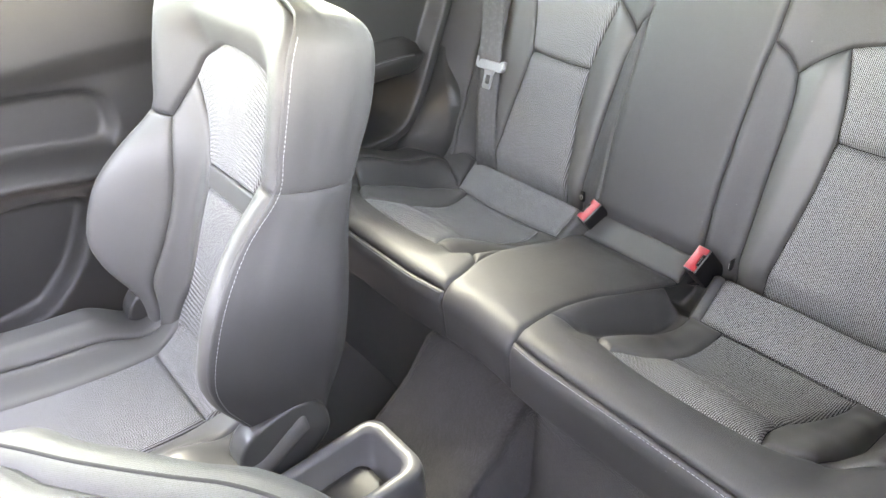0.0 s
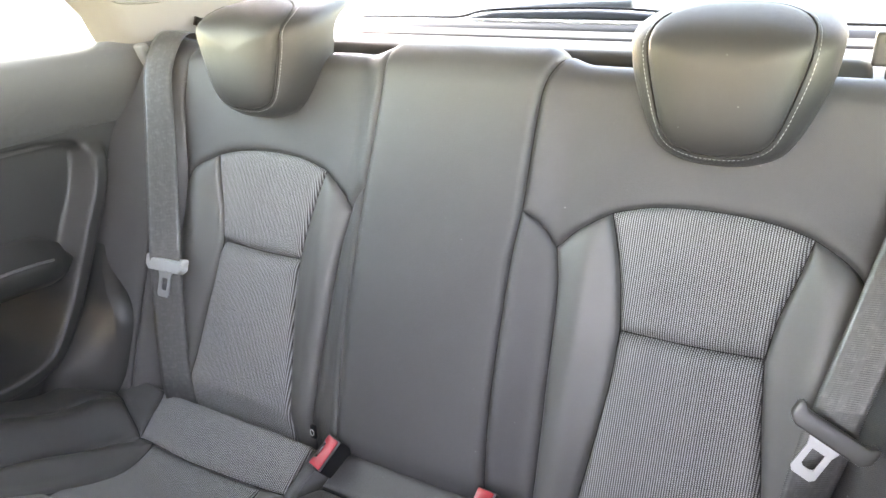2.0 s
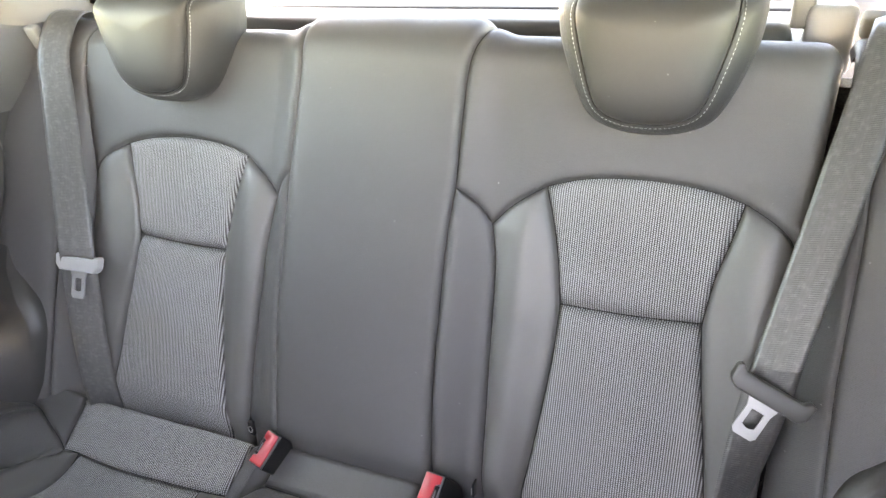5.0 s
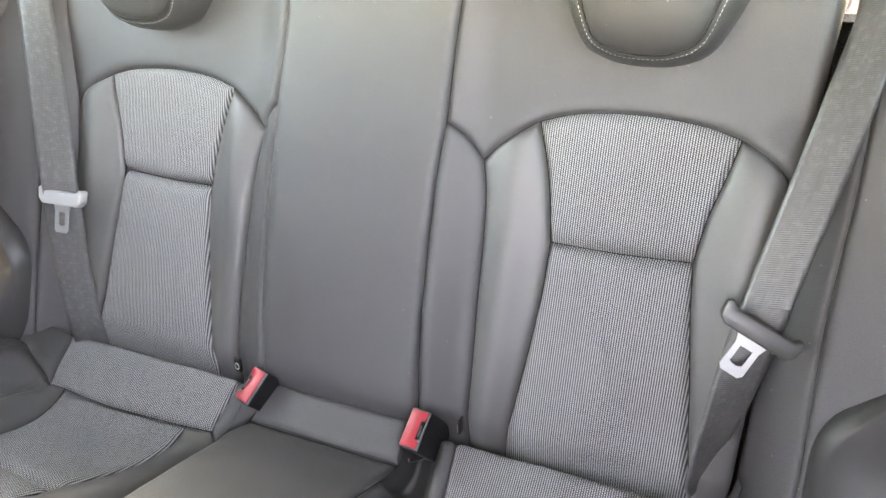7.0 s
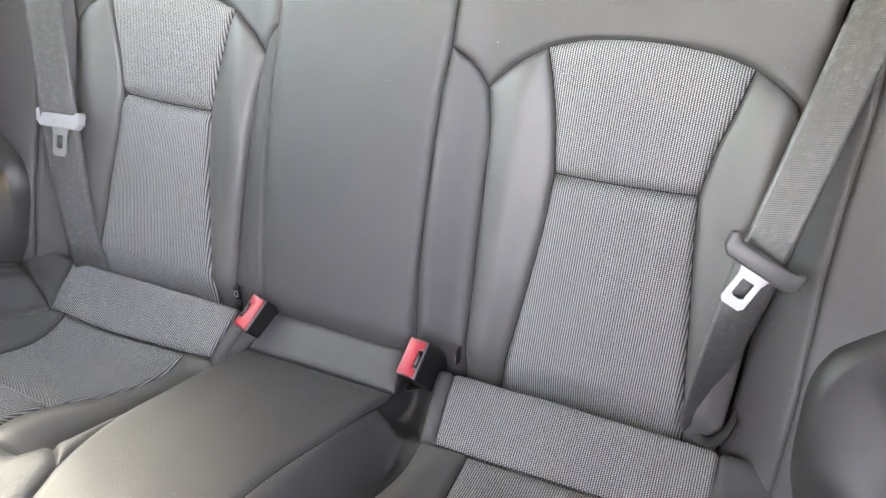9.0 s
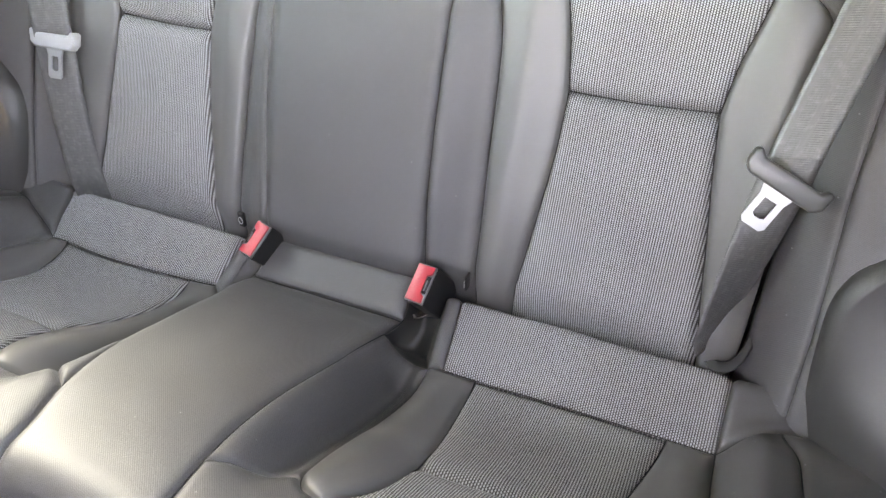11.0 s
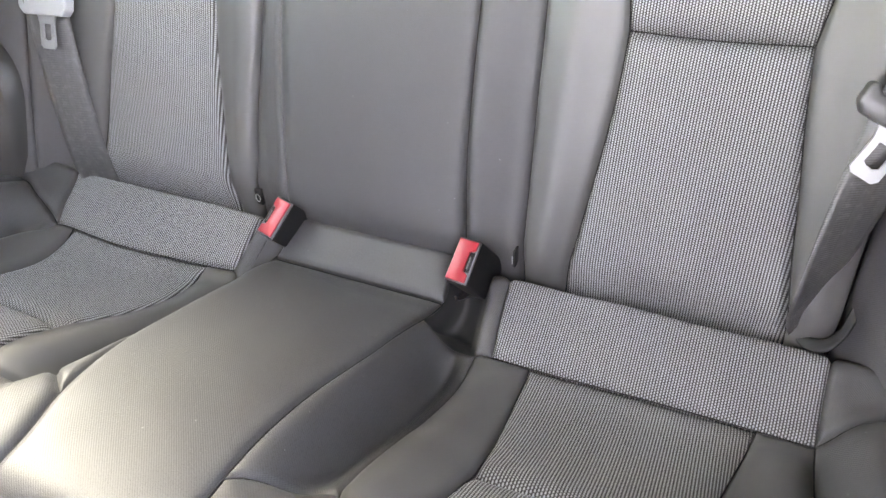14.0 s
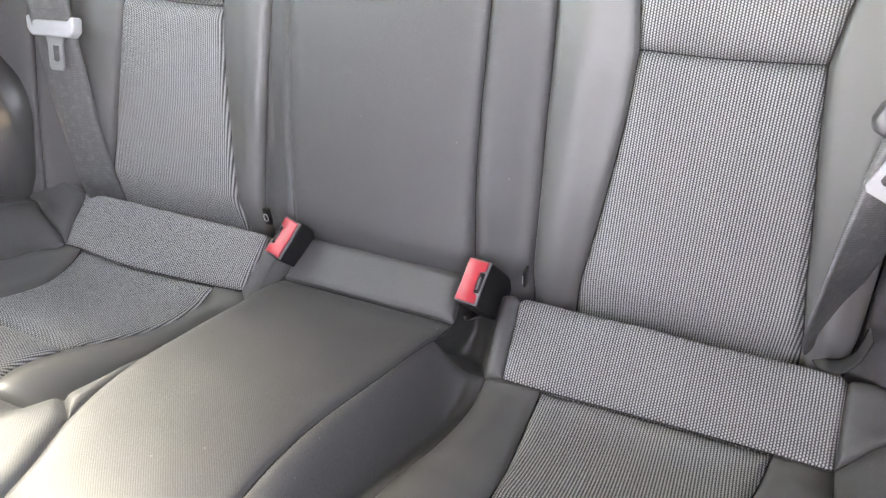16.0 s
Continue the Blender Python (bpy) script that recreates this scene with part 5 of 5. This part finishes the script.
def side_of(sign):
    def surf(S, V):
        e = F_EDGE(V) - 0.006
        r = F_REAR(V)
        w = e + (r - e) * S
        h = F_HALF(V) + 0.010 * np.sin(np.clip(S, 0, 1) * math.pi) - 0.025 * smooth01((S - 0.75) / 0.3) ** 2
        p = FO + V[..., None] * FD + w[..., None] * FN
        p[..., 0] += sign * h
        return p
    return surf


def front_back(U, V):
    p = FO + V[..., None] * FD + (F_REAR(V) - 0.012 * (1 - (np.abs(U) / 0.24) ** 2))[..., None] * FN
    p[..., 0] += U * F_HALF(V) / 0.21 * 0.89
    return p


F_CUSH = table([(-0.06, 0.42), (-0.02, 0.40), (0.03, 0.372), (0.08, 0.365), (0.2, 0.378), (0.35, 0.405), (0.45, 0.42), (0.50, 0.415), (0.53, 0.39), (0.545, 0.34), (0.55, 0.28)])


def cush_surf(U, Q):
    A = np.abs(U)
    lip = smooth01((A - 0.11) / 0.085)
    z = F_CUSH(Q) + 0.055 * lip * smooth01((Q - 0.02) / 0.10) * smooth01((0.52 - Q) / 0.08) - 0.10 * smooth01((A - 0.225) / 0.05) ** 2
    return np.stack([FRONT_X + U, -0.745 - Q, z], -1)


def front_seat():
    ob = thing("front_seat", "charcoal front sports seat with mesh insert and pale stitching", "car seat", "front seats", (FRONT_X, -0.9, 0.16))
    kw = dict(parent=ob)
    arch = [(-0.118, 0.455), (-0.10, 0.492), (-0.05, 0.514), (0.0, 0.519), (0.05, 0.514), (0.10, 0.492), (0.118, 0.455)]
    panel("upper_insert", front_surf, [(-0.074, 0.332), (0.074, 0.332)], arch, [(-0.074, 0.332), (-0.098, 0.40), (-0.118, 0.455)], [(0.074, 0.332), (0.098, 0.40), (0.118, 0.455)], CLOTH, n=30, m=26, seam=0.006, crown=0.004, label="light grey knitted mesh fabric", **kw)
    panel("cross_band", front_surf, [(-0.067, 0.297), (0.067, 0.297)], [(-0.074, 0.332), (0.074, 0.332)], [(-0.067, 0.297), (-0.074, 0.332)], [(0.067, 0.297), (0.074, 0.332)], HIDE, n=20, m=8, seam=0.003, rad=0.006, **kw)
    panel("lower_insert", front_surf, [(-0.135, -0.04), (0.135, -0.04)], [(-0.067, 0.297), (0.067, 0.297)], [(-0.135, -0.04), (-0.115, 0.06), (-0.085, 0.16), (-0.067, 0.297)], [(0.135, -0.04), (0.115, 0.06), (0.085, 0.16), (0.067, 0.297)], CLOTH, n=30, m=36, seam=0.006, crown=0.004, label="light grey knitted mesh fabric", **kw)
    for side in (-1, 1):
        kw = dict(parent=ob, side=side)
        inner = join([(0.135, -0.04), (0.115, 0.06), (0.085, 0.16), (0.067, 0.297)], [(0.067, 0.297), (0.074, 0.332)], [(0.074, 0.332), (0.098, 0.40), (0.118, 0.455)])
        mid = [(0.165, -0.04), (0.155, 0.06), (0.14, 0.16), (0.132, 0.26), (0.135, 0.33), (0.15, 0.385)]
        panel("inner_strip", front_surf, [(0.135, -0.04), (0.165, -0.04)], [(0.118, 0.455), (0.15, 0.385)], inner, mid, HIDE, n=14, m=44, seam=0.005, label="smooth grey leatherette", **kw)
        vs = np.linspace(-0.04, 0.385, 24)
        rim = [(float(F_HALF(v)), float(v)) for v in vs]
        panel("side_bolster", front_surf, [(0.165, -0.04), rim[0]], [(0.15, 0.385), rim[-1]], mid, rim, HIDE, n=20, m=44, seam=0.005, rad=0.012, label="smooth grey leatherette", **kw)
        vs2 = np.linspace(0.385, 0.62, 24)
        rim2 = [(float(F_HALF(v)), float(v)) for v in vs2]
        half_arch = resample(arch, 24)
        half_arch = half_arch[12:] if half_arch[13][0] > 0 else half_arch[:13]
        low = join([(0.0, 0.519), (0.05, 0.514), (0.10, 0.492), (0.118, 0.455)], [(0.118, 0.455), (0.15, 0.385)], [(0.15, 0.385), rim2[0]])
        panel("shoulder", front_surf, low, [(0.0, 0.62), rim2[-1]], [(0.0, 0.519), (0.0, 0.62)], rim2, TWILL, n=50, m=34, seam=0.005, rad=0.012, free=("l",), **kw)
        surf = side_of(side)
        panel("side_cover", surf, [(0, -0.04), (1, -0.04)], [(0, 0.385), (1, 0.40)], [(0, -0.04), (0, 0.385)], [(1, -0.04), (1, 0.40)], TWILL, ob, n=20, m=44, seam=0.002, rad=0.02, flip=side < 0)
        panel("side_cover", surf, [(0, 0.385), (1, 0.40)], [(0, 0.62), (1, 0.62)], [(0, 0.385), (0, 0.62)], [(1, 0.40), (1, 0.62)], TWILL, ob, n=20, m=36, seam=0.002, rad=0.02, flip=side < 0)
        stitch_on(surf, [(0.04, 0.02), (0.04, 0.15), (0.04, 0.30), (0.04, 0.40), (0.04, 0.5), (0.04, 0.58)], ob, flip=side < 0, out=0.001, step=0.006, length=0.0042)
    panel("back_cover", front_back, [(-0.205, -0.04), (0.205, -0.04)], [(-0.205, 0.62), (0.205, 0.62)], [(-0.205, -0.04), (-0.205, 0.62)], [(0.205, -0.04), (0.205, 0.62)], TWILL, ob, n=24, m=44, seam=0.003, flip=True)
    # cushion
    panel("seat_insert", cush_surf, [(-0.10, 0.05), (0.10, 0.05)], [(-0.115, 0.44), (0.115, 0.44)], [(-0.10, 0.05), (-0.105, 0.2), (-0.115, 0.44)], [(0.10, 0.05), (0.105, 0.2), (0.115, 0.44)], CLOTH, ob, n=30, m=50, seam=0.005, crown=0.004, flip=True, label="light grey knitted mesh fabric")
    panel("rear_strip", cush_surf, [(-0.13, -0.05), (0.13, -0.05)], [(-0.10, 0.05), (0.10, 0.05)], [(-0.13, -0.05), (-0.10, 0.05)], [(0.13, -0.05), (0.10, 0.05)], CLOTH, ob, n=30, m=16, seam=0.005, flip=True, label="light grey knitted mesh fabric")
    panel("front_roll", cush_surf, [(-0.115, 0.44), (0.115, 0.44)], [(-0.15, 0.55), (0.15, 0.55)], [(-0.115, 0.44), (-0.15, 0.55)], [(0.115, 0.44), (0.15, 0.55)], TWILL, ob, n=24, m=20, seam=0.005, flip=True)
    for side in (-1, 1):
        kw = dict(parent=ob, side=side, flip=True)
        panel("inner_strip", cush_surf, [(0.13, -0.05), (0.155, -0.05)], [(0.15, 0.55), (0.18, 0.55)], join([(0.13, -0.05), (0.10, 0.05)], [(0.10, 0.05), (0.105, 0.2), (0.115, 0.44)], [(0.115, 0.44), (0.15, 0.55)]), [(0.155, -0.05), (0.155, 0.1), (0.16, 0.3), (0.18, 0.55)], HIDE, n=12, m=50, seam=0.005, label="smooth grey leatherette", **kw)
        panel("cushion_bolster", cush_surf, [(0.155, -0.05), (0.25, -0.05)], [(0.18, 0.55), (0.25, 0.55)], [(0.155, -0.05), (0.155, 0.1), (0.16, 0.3), (0.18, 0.55)], [(0.25, -0.05), (0.25, 0.55)], HIDE, n=20, m=50, seam=0.004, label="smooth grey leatherette", **kw)
    part("base", box_bm((FRONT_X - 0.22, -1.25, 0.17), (FRONT_X + 0.22, -0.72, 0.33), 0.02, 3), PLASTIC, ob)
    o = [(-0.085, -0.80, 0.36), (-0.085, -0.783, 0.415), (-0.085, -0.718, 0.433), (-0.085, -0.675, 0.422), (-0.085, -0.657, 0.389), (-0.085, -0.669, 0.345), (-0.085, -0.76, 0.30)]
    c = closed_curve([(y, z) for _, y, z in o], 28)
    part("recliner_cover", prism_bm([(-0.068, y, z) for y, z in c], (-0.04, 0, 0), 0.006, 2), DARK_GRIP, ob, "grey plastic hinge cover")
    far = prism_bm([(2 * FRONT_X + 0.068, y, z) for y, z in c], (0.04, 0, 0), 0.006, 2)
    part("recliner_cover", far, PLASTIC, ob, "dark plastic hinge cover")
    return ob


front_seat()
FPAD = [(-0.105, 0.03), (-0.10, -0.035), (-0.08, -0.062), (-0.04, -0.072), (0.0, -0.074), (0.04, -0.072), (0.08, -0.062), (0.10, -0.035), (0.105, 0.03), (0.085, 0.065), (0.04, 0.075), (0.0, 0.077), (-0.04, 0.075), (-0.085, 0.065)]
headrest("headrest", (FRONT_X + 0.058, -0.548, 1.064), FPAD, "charcoal front seat headrest on two collared posts", "front headrests", 0.12, lean=-16.0, post_y=0.05, collars=True)

# the other front seat, tipped forward for access
tip = thing("tipped_front_seat", "charcoal cloth front seat tipped forward for access", "car seat", "front seats", (0.34, -1.05, 0.16))


def tip_ring(z, grow, seam=0.0):
    plan = closed_curve([(0.085, -1.18), (0.079, -1.0), (0.14, -0.946), (0.22, -0.888), (0.268, -0.850), (0.34, -0.830), (0.46, -0.84), (0.53, -0.90), (0.56, -1.05), (0.56, -1.3), (0.45, -1.42), (0.2, -1.40)], 96)
    mid = plan.mean(0)
    d = plan - mid
    q = plan + d / np.linalg.norm(d, axis=1, keepdims=True) * grow
    return [np.array((x, y, z - 0.35 * min(0.0, y + 1.0) * 0.0)) for x, y in q]


ring_loft("back_cover", [tip_ring(0.764, -0.13), tip_ring(0.763, -0.10), tip_ring(0.759, -0.07), tip_ring(0.754, -0.058), tip_ring(0.749, -0.053)], TWILL, tip)
ring_loft("side_cover", [tip_ring(0.747, -0.056), tip_ring(0.750, -0.051), tip_ring(0.752, -0.045), tip_ring(0.747, -0.02), tip_ring(0.737, -0.004), tip_ring(0.72, 0.006), tip_ring(0.68, 0.008), tip_ring(0.60, -0.004), tip_ring(0.56, -0.03)], TWILL, tip)
tube("seam", resample([(0.10, -1.03, 0.7645), (0.129, -1.001, 0.7642), (0.186, -0.961, 0.763), (0.241, -0.917, 0.761), (0.276, -0.886, 0.758), (0.312, -0.862, 0.752), (0.345, -0.850, 0.750), (0.42, -0.850, 0.750), (0.49, -0.87, 0.751), (0.53, -0.95, 0.752)], 60), 0.0016, SEAM, tip, 6)
part("cushion", box_bm((0.10, -1.35, 0.18), (0.54, -0.80, 0.57), 0.05, 4), TWILL, tip)

# ---- console tray ----
tray = thing("console_tray", "dark plastic open tray at the rear end of the centre console", "console", "", (0.01, -0.68, 0.22))


def round_rect(x0, x1, y0, y1, r, z, n=6):
    out = []
    for cx, cy, a0 in ((x1 - r, y1 - r, 0), (x0 + r, y1 - r, 90), (x0 + r, y0 + r, 180), (x1 - r, y0 + r, 270)):
        for k in range(n + 1):
            a = radians(a0 + 90 * k / n)
            out.append(np.array((cx + r * math.cos(a), cy + r * math.sin(a), z)))
    return out


ring_loft("tray_shell", [round_rect(-0.055, 0.082, -0.86, -0.590, 0.03, 0.16), round_rect(-0.055, 0.082, -0.86, -0.590, 0.03, 0.333), round_rect(-0.052, 0.079, -0.857, -0.593, 0.028, 0.346), round_rect(-0.046, 0.073, -0.85, -0.600, 0.025, 0.351),
          round_rect(-0.036, 0.062, -0.84, -0.612, 0.02, 0.349), round_rect(-0.033, 0.059, -0.838, -0.615, 0.02, 0.343), round_rect(-0.03, 0.056, -0.83, -0.625, 0.02, 0.285)], SATIN, tray)
part("tray_mat", prism_bm(round_rect(-0.02, 0.046, -0.80, -0.64, 0.02, 0.281), (0, 0, 0.03), 0.01, 2), PLASTIC, tray, "dark tray insert")
slab("centre_console", (-0.06, -1.6, 0.16), (0.085, -0.865, 0.34), PLASTIC, "dark plastic centre console", "console", 0.02)
